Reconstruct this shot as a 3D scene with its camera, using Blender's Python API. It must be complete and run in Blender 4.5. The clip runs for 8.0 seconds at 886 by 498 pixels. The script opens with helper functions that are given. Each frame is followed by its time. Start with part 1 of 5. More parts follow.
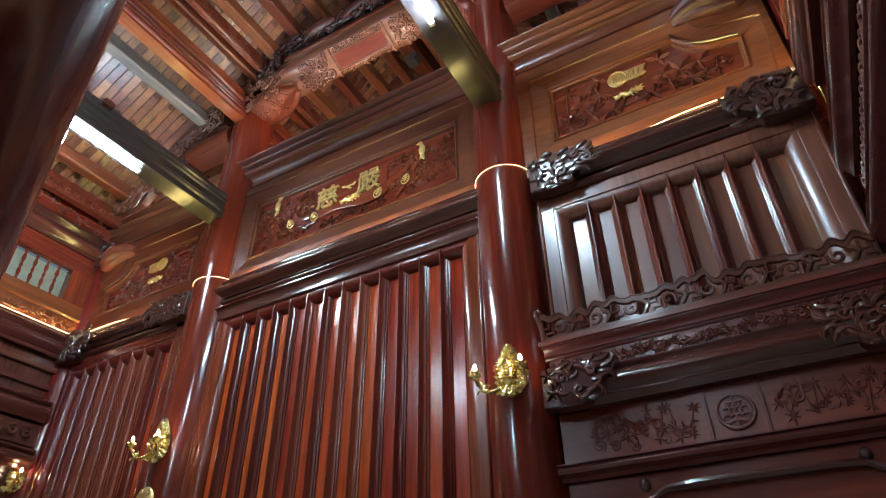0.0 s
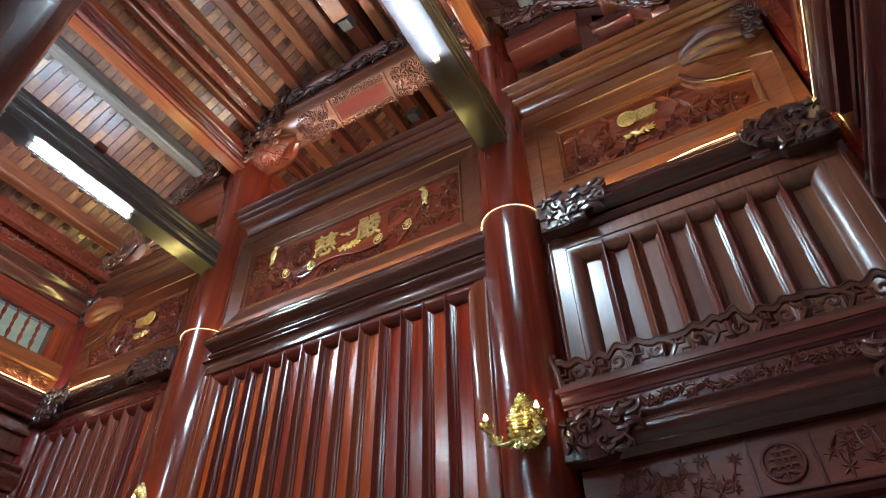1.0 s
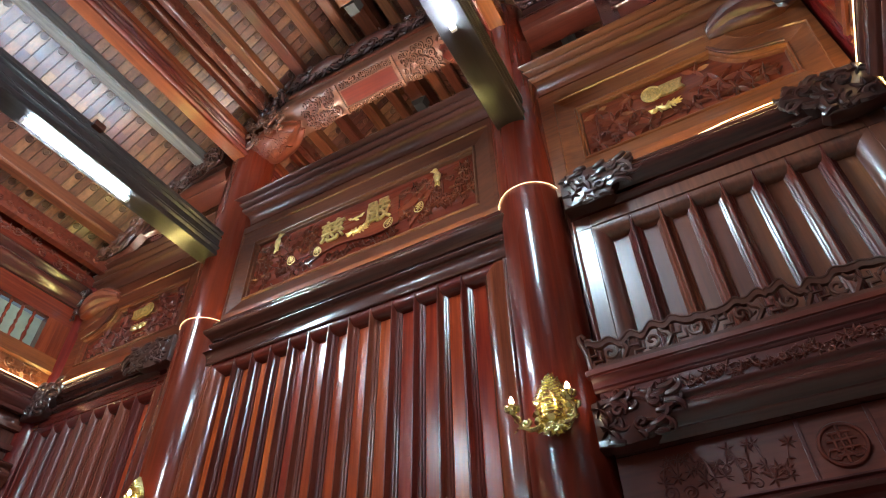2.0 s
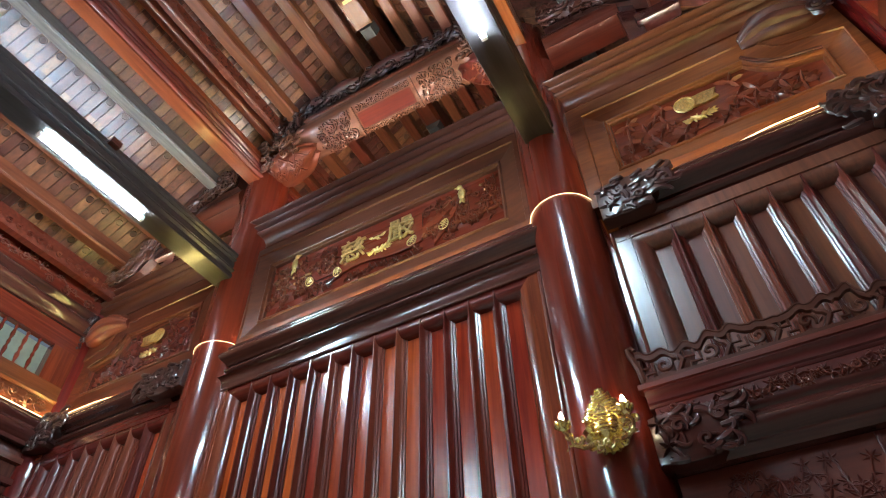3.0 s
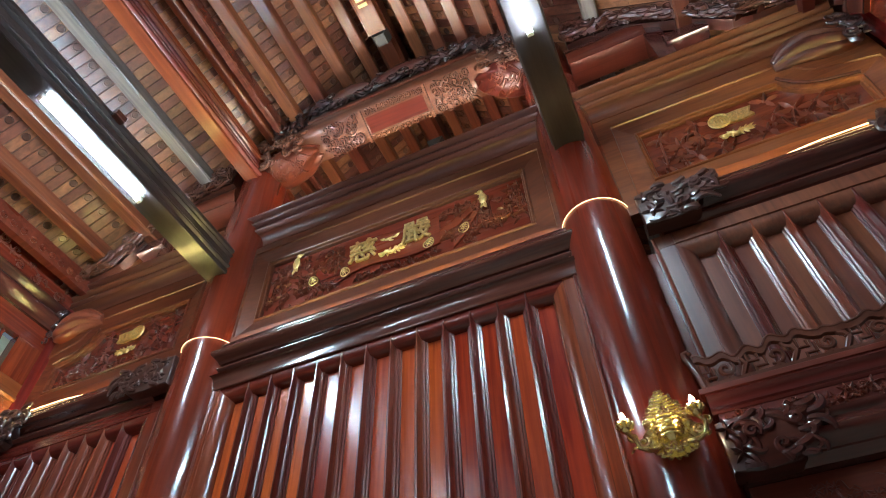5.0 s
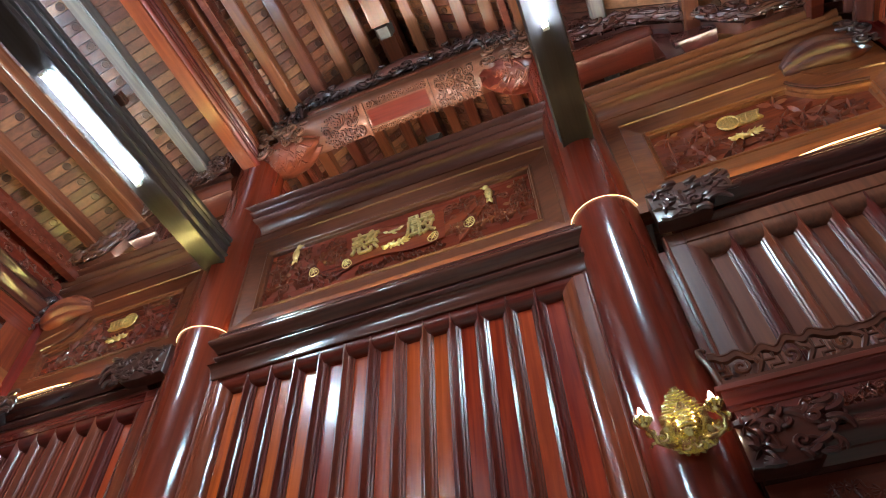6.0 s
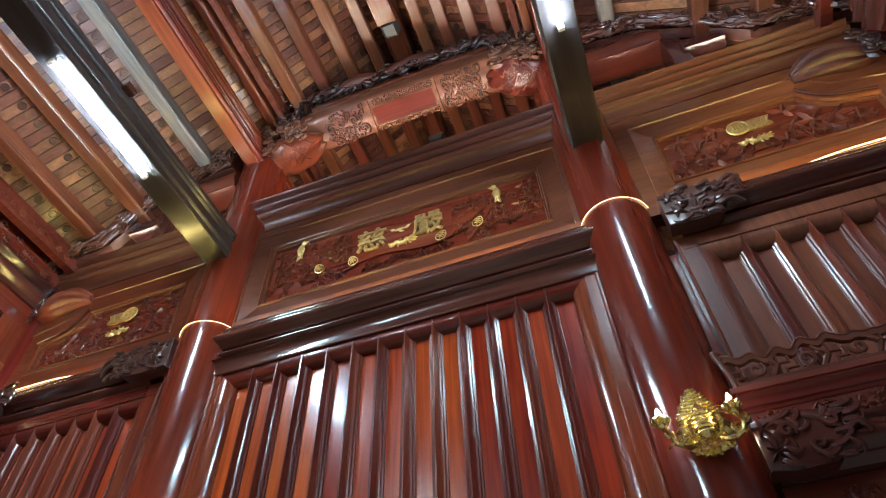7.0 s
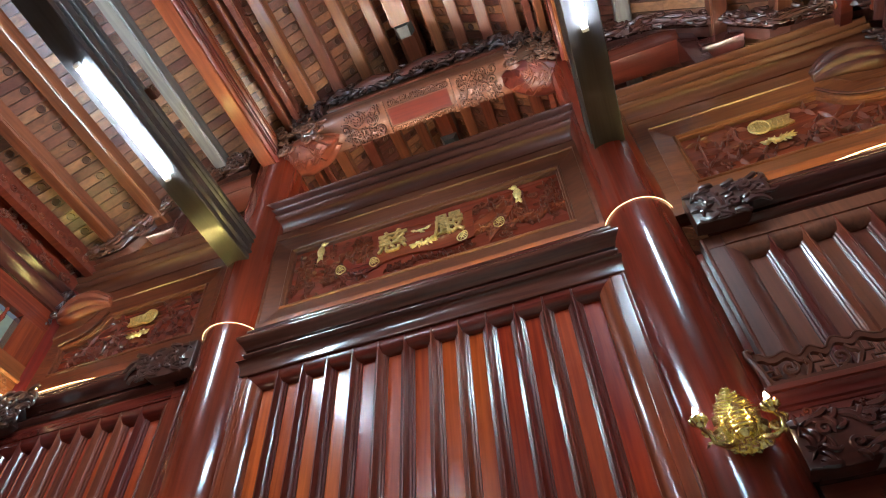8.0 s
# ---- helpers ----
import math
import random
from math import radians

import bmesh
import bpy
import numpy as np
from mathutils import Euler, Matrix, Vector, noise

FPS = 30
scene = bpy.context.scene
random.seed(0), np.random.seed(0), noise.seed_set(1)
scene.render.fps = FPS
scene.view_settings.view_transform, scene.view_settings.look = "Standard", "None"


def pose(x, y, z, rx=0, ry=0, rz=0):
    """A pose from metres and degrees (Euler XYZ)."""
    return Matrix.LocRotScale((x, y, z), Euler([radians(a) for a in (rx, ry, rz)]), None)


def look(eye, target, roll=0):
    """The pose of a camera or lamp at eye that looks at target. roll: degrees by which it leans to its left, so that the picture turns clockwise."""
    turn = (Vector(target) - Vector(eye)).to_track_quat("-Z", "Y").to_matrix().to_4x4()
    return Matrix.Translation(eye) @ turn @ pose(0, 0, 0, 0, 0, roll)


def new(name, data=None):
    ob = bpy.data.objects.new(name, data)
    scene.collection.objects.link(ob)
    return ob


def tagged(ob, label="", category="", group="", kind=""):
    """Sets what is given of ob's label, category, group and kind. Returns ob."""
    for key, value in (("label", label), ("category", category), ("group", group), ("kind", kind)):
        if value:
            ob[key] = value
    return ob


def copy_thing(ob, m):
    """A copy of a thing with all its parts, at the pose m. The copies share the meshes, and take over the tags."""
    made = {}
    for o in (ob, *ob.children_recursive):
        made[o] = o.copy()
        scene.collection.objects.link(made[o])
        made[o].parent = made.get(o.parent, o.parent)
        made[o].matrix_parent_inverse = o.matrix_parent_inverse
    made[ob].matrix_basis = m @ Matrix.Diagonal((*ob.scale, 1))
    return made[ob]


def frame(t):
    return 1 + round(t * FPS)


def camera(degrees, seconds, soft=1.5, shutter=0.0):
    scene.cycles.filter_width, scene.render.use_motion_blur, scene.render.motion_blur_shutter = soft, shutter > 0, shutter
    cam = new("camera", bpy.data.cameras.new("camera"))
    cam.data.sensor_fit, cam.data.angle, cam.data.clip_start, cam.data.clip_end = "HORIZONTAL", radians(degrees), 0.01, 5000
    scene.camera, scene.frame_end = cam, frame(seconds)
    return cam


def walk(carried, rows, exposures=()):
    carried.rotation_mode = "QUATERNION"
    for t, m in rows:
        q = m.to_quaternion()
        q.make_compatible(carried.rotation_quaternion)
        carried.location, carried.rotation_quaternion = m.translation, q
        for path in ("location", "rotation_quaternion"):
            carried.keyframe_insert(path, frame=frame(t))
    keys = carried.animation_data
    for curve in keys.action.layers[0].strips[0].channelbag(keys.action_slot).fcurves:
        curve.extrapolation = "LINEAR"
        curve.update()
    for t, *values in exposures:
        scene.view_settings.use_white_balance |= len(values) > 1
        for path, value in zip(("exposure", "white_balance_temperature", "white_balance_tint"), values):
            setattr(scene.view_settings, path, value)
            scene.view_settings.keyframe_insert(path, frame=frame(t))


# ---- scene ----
cam = camera(70.3, 8.0, soft=1.1)
PATH = [
    (0, (-0.01, 0.045, 1.437), (-0.807, 1.485, 2.575), -1.0),
    (0.5, (-0.112, 0.153, 1.438), (-0.863, 1.521, 2.689), -1.3),
    (1, (-0.222, 0.301, 1.446), (-0.938, 1.627, 2.761), -1.4),
    (1.5, (-0.335, 0.412, 1.452), (-1.039, 1.737, 2.774), -1.4),
    (3, (-0.758, 0.601, 1.46), (-1.411, 1.843, 2.885), -2.0),
    (3.5, (-0.881, 0.61, 1.454), (-1.478, 1.808, 2.94), -2.3),
    (4, (-1.037, 0.646, 1.453), (-1.595, 1.839, 2.958), -2.4),
    (4.5, (-1.179, 0.666, 1.446), (-1.7, 1.871, 2.954), -2.6),
    (5, (-1.31, 0.698, 1.438), (-1.795, 1.919, 2.947), -2.7),
    (6.5, (-1.55, 0.697, 1.438), (-1.96, 1.942, 2.949), -3.0),
    (7, (-1.616, 0.669, 1.438), (-2.012, 1.918, 2.95), -3.0),
    (7.5, (-1.678, 0.647, 1.438), (-2.071, 1.896, 2.95), -3.1),
    (8, (-1.755, 0.607, 1.438), (-2.152, 1.855, 2.949), -3.3),
]
walk(cam, [(t, look(eye, target, roll)) for t, eye, target, roll in PATH])

# ---- light ----
world = bpy.data.worlds.new("world")
scene.world = world
world.use_nodes = True
world.node_tree.nodes["Background"].inputs[0].default_value = (0.55, 0.65, 0.8, 1)
world.node_tree.nodes["Background"].inputs[1].default_value = 0.15
TUBE_POWER = 420.0
STRIP_POWER = 5.0
BULB_POWER = 150.0
scene.view_settings.exposure = 0.58

# ---- plan ----
XC = -2.785                     # axis of the hall, under the ridge
COLS = (-4.265, -1.335)         # main columns
FACE = {-1: 3.415, 1: 3.475}     # long walls, out from the middle
SIDES = (-6.29, 0.84)           # outer columns
YW, YB = 3.40, 0.33             # frame lines
R = 0.213
BACK = -5.9                     # rear wall behind the viewer
FAR = 6.27                      # gable of the next bay
ROOF = ((0.0, 8.32), (0.55, 7.87), (1.06, 7.42), (1.93, 6.78), (2.6, 6.30), (3.2, 5.95), (3.9, 5.60))


def deck(d):
    d = abs(d)
    for (a, za), (b, zb) in zip(ROOF, ROOF[1:]):
        if d <= b:
            return za + (zb - za) * (d - a) / (b - a)
    return ROOF[-1][1]


# ---- materials ----
def principled(name):
    m = bpy.data.materials.new(name)
    m.use_nodes = True
    return m, m.node_tree, m.node_tree.nodes["Principled BSDF"]


def wood(name, dark, light, axis="z", rough=0.24, coat=0.9, vary=0.25, island=False, bump=0.04, scale=1.0, coat_rough=0.14, spec=0.15):
    m, t, p = principled(name)
    n, l = t.nodes, t.links
    co = n.new("ShaderNodeTexCoord")
    info = n.new("ShaderNodeNewGeometry" if island else "ShaderNodeObjectInfo")
    rnd = info.outputs["Random Per Island" if island else "Random"]
    shift = n.new("ShaderNodeVectorMath")
    shift.operation = "SCALE"
    shift.inputs[0].default_value = (17.0, 31.0, 23.0)
    l.new(rnd, shift.inputs["Scale"])
    add = n.new("ShaderNodeVectorMath")
    l.new(co.outputs["Object"], add.inputs[0])
    l.new(shift.outputs[0], add.inputs[1])
    mp = n.new("ShaderNodeMapping")
    s = [34.0 * scale] * 3
    s["xyz".index(axis)] = 1.6 * scale
    mp.inputs["Scale"].default_value = s
    l.new(add.outputs[0], mp.inputs["Vector"])
    grain = n.new("ShaderNodeTexNoise")
    grain.inputs["Scale"].default_value = 1.0
    grain.inputs["Detail"].default_value = 6.0
    grain.inputs["Distortion"].default_value = 0.6
    l.new(mp.outputs[0], grain.inputs["Vector"])
    broad = n.new("ShaderNodeTexNoise")
    broad.inputs["Scale"].default_value = 0.12
    broad.inputs["Detail"].default_value = 3.0
    l.new(mp.outputs[0], broad.inputs["Vector"])
    mix = n.new("ShaderNodeMath")
    mix.operation = "MULTIPLY_ADD"
    mix.inputs[1].default_value = 0.55
    l.new(grain.outputs["Fac"], mix.inputs[0])
    half = n.new("ShaderNodeMath")
    half.operation = "MULTIPLY"
    half.inputs[1].default_value = 0.45
    l.new(broad.outputs["Fac"], half.inputs[0])
    l.new(half.outputs[0], mix.inputs[2])
    ramp = n.new("ShaderNodeValToRGB")
    ramp.color_ramp.elements[0].position = 0.36
    ramp.color_ramp.elements[0].color = (*dark, 1)
    ramp.color_ramp.elements[1].position = 0.64
    ramp.color_ramp.elements[1].color = (*light, 1)
    l.new(mix.outputs[0], ramp.inputs[0])
    hsv = n.new("ShaderNodeHueSaturation")
    l.new(ramp.outputs[0], hsv.inputs["Color"])
    val = n.new("ShaderNodeMapRange")
    val.inputs["To Min"].default_value = 1 - vary
    val.inputs["To Max"].default_value = 1 + vary
    l.new(rnd, val.inputs["Value"])
    l.new(val.outputs[0], hsv.inputs["Value"])
    hue = n.new("ShaderNodeMapRange")
    hue.inputs["To Min"].default_value = 0.5 - 0.008 * vary
    hue.inputs["To Max"].default_value = 0.5 + 0.05 * vary
    l.new(rnd, hue.inputs["Value"])
    l.new(hue.outputs[0], hsv.inputs["Hue"])
    l.new(hsv.outputs[0], p.inputs["Base Color"])
    rr = n.new("ShaderNodeMapRange")
    rr.inputs["To Min"].default_value = rough - 0.07
    rr.inputs["To Max"].default_value = rough + 0.1
    l.new(broad.outputs["Fac"], rr.inputs["Value"])
    l.new(rr.outputs[0], p.inputs["Roughness"])
    p.inputs["Specular IOR Level"].default_value = spec
    p.inputs["Coat Weight"].default_value = coat
    p.inputs["Coat Roughness"].default_value = coat_rough
    b = n.new("ShaderNodeBump")
    b.inputs["Strength"].default_value = bump
    b.inputs["Distance"].default_value = 0.004
    l.new(mix.outputs[0], b.inputs["Height"])
    l.new(b.outputs[0], p.inputs["Normal"])
    return m


def plain(name, colour, rough=0.5, metal=0.0, noise_scale=40.0, spread=0.25, bump=0.1):
    m, t, p = principled(name)
    n, l = t.nodes, t.links
    co = n.new("ShaderNodeTexCoord")
    nz = n.new("ShaderNodeTexNoise")
    nz.inputs["Scale"].default_value = noise_scale
    nz.inputs["Detail"].default_value = 5.0
    l.new(co.outputs["Object"], nz.inputs["Vector"])
    ramp = n.new("ShaderNodeValToRGB")
    ramp.color_ramp.elements[0].position, ramp.color_ramp.elements[1].position = 0.3, 0.7
    ramp.color_ramp.elements[0].color = (*[c * (1 - spread) for c in colour], 1)
    ramp.color_ramp.elements[1].color = (*[min(1, c * (1 + spread)) for c in colour], 1)
    l.new(nz.outputs["Fac"], ramp.inputs[0])
    l.new(ramp.outputs[0], p.inputs["Base Color"])
    p.inputs["Roughness"].default_value = rough
    p.inputs["Metallic"].default_value = metal
    b = n.new("ShaderNodeBump")
    b.inputs["Strength"].default_value = bump
    b.inputs["Distance"].default_value = 0.003
    l.new(nz.outputs["Fac"], b.inputs["Height"])
    l.new(b.outputs[0], p.inputs["Normal"])
    return m


def glow(name, colour, power):
    m, t, p = principled(name)
    p.inputs["Base Color"].default_value = (0.9, 0.9, 0.9, 1)
    p.inputs["Emission Color"].default_value = (*colour, 1)
    p.inputs["Emission Strength"].default_value = power
    return m


RED_D, RED_L = (0.082, 0.0085, 0.006), (0.20, 0.026, 0.014)
DARK_D, DARK_L = (0.038, 0.0090, 0.0076), (0.092, 0.0205, 0.0158)
MID_D, MID_L = (0.086, 0.0162, 0.0072), (0.195, 0.0445, 0.0172)
red = {a: wood("red_lacquer_wood_" + a, RED_D, RED_L, a) for a in "xyz"}
column_wood = wood("column_lacquer", (0.072, 0.0037, 0.0039), (0.146, 0.0088, 0.0072), "z", rough=0.26, spec=0.1, coat=1.0, coat_rough=0.125)
dark = {a: wood("dark_lacquer_wood_" + a, DARK_D, DARK_L, a, rough=0.22) for a in "xyz"}
beam_wood = wood("blackish_beam_wood", (0.014, 0.0108, 0.0115), (0.035, 0.028, 0.029), "y", rough=0.32, coat=1.0, coat_rough=0.17, spec=0.4)
mid = {a: wood("amber_brown_wood_" + a, MID_D, MID_L, a, rough=0.34, coat_rough=0.26) for a in "xyz"}
plank_wood = wood("plank_wood", (0.24, 0.0138, 0.0052), (0.57, 0.068, 0.0148), "z", rough=0.28, coat=0.65, vary=0.26, coat_rough=0.19)
brown_plank = wood("brown_plank_wood", (0.098, 0.0155, 0.0075), (0.215, 0.046, 0.020), "z", rough=0.34, coat=1.0, vary=0.35, coat_rough=0.25, spec=0.5)
batten_wood = wood("batten_wood", (0.070, 0.0082, 0.0068), (0.155, 0.0215, 0.0138), "z", rough=0.30, coat=0.55, vary=0.3, spec=0.2, coat_rough=0.2)
frame_wood = wood("panel_frame_wood", (0.058, 0.0118, 0.0080), (0.128, 0.0310, 0.0170), "x", rough=0.34, coat=0.6, coat_rough=0.32, spec=0.2)
purlin_red = wood("red_purlin_wood", (0.17, 0.028, 0.010), (0.36, 0.078, 0.024), "y")
carve_truss = wood("carved_truss_wood", (0.105, 0.031, 0.0185), (0.24, 0.084, 0.049), "x", rough=0.3, scale=0.6, coat_rough=0.18, bump=0.10)
# purlin wood with the cool white reflection put into its grey colour
sheen_wood = wood("sheen_grey_wood", (0.085, 0.070, 0.062), (0.23, 0.195, 0.175), "y", rough=0.36, coat=0.6, coat_rough=0.25, spec=0.4)
carve_panel = wood("carved_panel_wood", (0.085, 0.0125, 0.0078), (0.19, 0.033, 0.0195), "x", rough=0.28, coat=0.8, scale=0.6, coat_rough=0.2)
deck_wood = wood("roof_board_wood", (0.092, 0.0225, 0.0145), (0.25, 0.072, 0.045), "x", rough=0.36, coat=0.65, vary=0.55, island=True, bump=0.06, coat_rough=0.27, spec=0.4)
purlin_wood = wood("purlin_wood", (0.098, 0.0200, 0.0108), (0.235, 0.060, 0.030), "y", rough=0.3, coat=0.75, vary=0.35, spec=0.2, coat_rough=0.22)
carve_dark = wood("carved_dark_wood", (0.024, 0.0080, 0.0068), (0.064, 0.018, 0.0142), "x", rough=0.3, coat=0.9, scale=0.6, coat_rough=0.2, spec=0.3)
carve_brown = wood("carved_brown_wood", (0.050, 0.012, 0.008), (0.120, 0.031, 0.020), "x", rough=0.34, coat=0.7, scale=0.6, coat_rough=0.27)
disc_wood = wood("roof_disc_wood", (0.050, 0.018, 0.013), (0.125, 0.048, 0.034), "x", rough=0.3, coat=0.6, vary=0.4, island=True)
carve_red = wood("carved_red_wood", (0.095, 0.019, 0.012), (0.21, 0.052, 0.032), "x", rough=0.26, coat=0.9, scale=0.6)
stile_brown = wood("brown_stile_wood", (0.072, 0.0135, 0.0085), (0.160, 0.037, 0.021), "z", rough=0.36, coat=1.0, coat_rough=0.26, spec=0.5)
head_wood = wood("door_head_wood", (0.074, 0.0092, 0.0074), (0.155, 0.0220, 0.0155), "x", rough=0.36, coat=0.7, coat_rough=0.26, spec=0.2)
carve_maroon = wood("carved_maroon_wood", (0.034, 0.0088, 0.0072), (0.088, 0.021, 0.0155), "x", rough=0.28, coat=0.9, scale=0.6, coat_rough=0.16)
gold = plain("gilding", (0.80, 0.60, 0.25), 0.45, 1.0, 60.0, 0.25, 0.35)
gold_polished = plain("polished_gilt_brass", (1.0, 0.78, 0.33), 0.25, 1.0, 25.0, 0.12, 0.15)
pale = plain("grey_green_plaster", (0.21, 0.22, 0.165), 0.8, 0, 9.0, 0.12)
floor_stone = plain("polished_floor_tile", (0.44, 0.36, 0.28), 0.2, 0, 2.0, 0.12)
plaster = plain("white_plastic", (0.8, 0.8, 0.78), 0.4, 0, 30.0, 0.04)
steel = plain("galvanised_steel", (0.07, 0.072, 0.07), 0.35, 0.3, 30.0, 0.15)
tube_mat = glow("lit_tube", (0.66, 0.89, 1.04), TUBE_POWER)
strip_top_mat = glow("lit_top_strip", (1.0, 0.90, 0.76), 350.0)
uplight_mat = glow("lit_cove_strip", (0.62, 0.87, 1.06), 285.0)
strip_back_mat = glow("lit_hidden_strip", (1.0, 0.82, 0.25), 118.0)
wall_fill_mat = glow("lit_wall_fill", (1.0, 0.82, 0.36), 62.0)
strip_mat = glow("lit_strip", (1.0, 0.62, 0.28), STRIP_POWER)
bulb_mat = glow("lit_bulb", (1.0, 0.80, 0.55), BULB_POWER)


# ---- builders ----
def part(name, bm, material, parent=None, label="", smooth=False):
    me = bpy.data.meshes.new(name)
    bmesh.ops.recalc_face_normals(bm, faces=bm.faces)
    if smooth:
        for f in bm.faces:
            f.smooth = True
        for e in bm.edges:
            if len(e.link_faces) == 2 and e.calc_face_angle(0) > 0.7:
                e.smooth = False
    bm.to_mesh(me)
    bm.free()
    me.materials.append(material)
    ob = new(name, me)
    if parent is not None:
        ob.parent = parent
    if label:
        ob["label"] = label
    return ob


def thing(name, label, category, group="", kind="", at=(0, 0, 0)):
    ob = new(name)
    ob.location = at
    ob.empty_display_size = 0.1
    return tagged(ob, label, category, group, kind)


def box(bm, x0, x1, y0, y1, z0, z1, bevel=0.0):
    vs = [bm.verts.new((x, y, z)) for z in (z0, z1) for y in (y0, y1) for x in (x0, x1)]
    fs = [bm.faces.new([vs[i] for i in q]) for q in ((0, 2, 3, 1), (4, 5, 7, 6), (0, 1, 5, 4), (2, 6, 7, 3), (0, 4, 6, 2), (1, 3, 7, 5))]
    if bevel:
        es = list({e for f in fs for e in f.edges})
        bmesh.ops.bevel(bm, geom=es, offset=bevel, segments=2, affect="EDGES", profile=0.5)
    return vs


def prism(bm, pts, axis, a0, a1, cut0=None, cut1=None):
    """A profile drawn out along an axis; a cut moves an end along the axis by a function of the profile point."""
    def at(p, a):
        u, v = p
        return {"x": (a, u, v), "y": (u, a, v), "z": (u, v, a)}[axis]
    lo = [bm.verts.new(at(p, a0 + (cut0(p) if cut0 else 0))) for p in pts]
    hi = [bm.verts.new(at(p, a1 + (cut1(p) if cut1 else 0))) for p in pts]
    k = len(pts)
    for i in range(k):
        bm.faces.new((lo[i], lo[(i + 1) % k], hi[(i + 1) % k], hi[i]))
    bm.faces.new(lo[::-1])
    bm.faces.new(hi)


def arc(cx, cy, r, a0, a1, n=8, ry=None):
    return [(cx + r * math.cos(radians(a0 + (a1 - a0) * i / n)), cy + (ry or r) * math.sin(radians(a0 + (a1 - a0) * i / n))) for i in range(n + 1)]


def lathe(bm, profile, cx, cy, n=24, m=None):
    rings = []
    for r, z in profile:
        ring = []
        for i in range(n):
            a = 2 * math.pi * i / n
            v = Vector((cx + r * math.cos(a), cy + r * math.sin(a), z))
            ring.append(bm.verts.new(m @ v if m else v))
        rings.append(ring)
    for a, b in zip(rings, rings[1:]):
        for i in range(n):
            bm.faces.new((a[i], a[(i + 1) % n], b[(i + 1) % n], b[i]))
    bm.faces.new(rings[0][::-1])
    bm.faces.new(rings[-1])


def sweep(bm, pts, radius, sides=6, flat=1.0):
    """A round rod along a line of points; radius may be a function of 0..1."""
    pts = [Vector(p) for p in pts]
    rings = []
    up = Vector((0, 1, 0.01))
    for i, p in enumerate(pts):
        d = (pts[min(i + 1, len(pts) - 1)] - pts[max(i - 1, 0)]).normalized()
        a = d.cross(up)
        if a.length < 1e-4:
            a = d.cross(Vector((1, 0, 0)))
        a.normalize()
        b = d.cross(a).normalized()
        r = radius(i / (len(pts) - 1)) if callable(radius) else radius
        rings.append([bm.verts.new(p + r * (math.cos(2 * math.pi * k / sides) * a + flat * math.sin(2 * math.pi * k / sides) * b)) for k in range(sides)])
    for q, w in zip(rings, rings[1:]):
        for k in range(sides):
            bm.faces.new((q[k], q[(k + 1) % sides], w[(k + 1) % sides], w[k]))
    bm.faces.new(rings[0][::-1])
    bm.faces.new(rings[-1])


def loft(bm, rings):
    """A closed skin over rings of equal count."""
    vs = [[bm.verts.new(p) for p in ring] for ring in rings]
    n = len(vs[0])
    for a, b in zip(vs, vs[1:]):
        for k in range(n):
            bm.faces.new((a[k], a[(k + 1) % n], b[(k + 1) % n], b[k]))
    bm.faces.new(vs[0][::-1])
    bm.faces.new(vs[-1])


def slab(bm, outline, y0, y1):
    """A flat shape in the x-z plane between two depths."""
    prism(bm, outline, "y", y0, y1)


# ---- floor, outer walls, roof ----
bm = bmesh.new()
box(bm, -7.6, 2.0, BACK, FAR, -0.1, 0.0)
tagged(part("floor", bm, floor_stone), "polished brown tile floor of the timber hall", "floor", kind="structure")
bm = bmesh.new()
box(bm, -7.6, 2.0, FAR, FAR + 0.12, 0, 8.6)
tagged(part("wall_far", bm, dark["z"]), "dark boarded gable wall beyond the open truss", "wall", kind="structure")
bm = bmesh.new()
box(bm, -7.6, 2.0, BACK - 0.12, BACK, 0, 8.6)
tagged(part("wall_south", bm, red["z"]), "red lacquered timber wall behind the viewer", "wall", kind="structure")


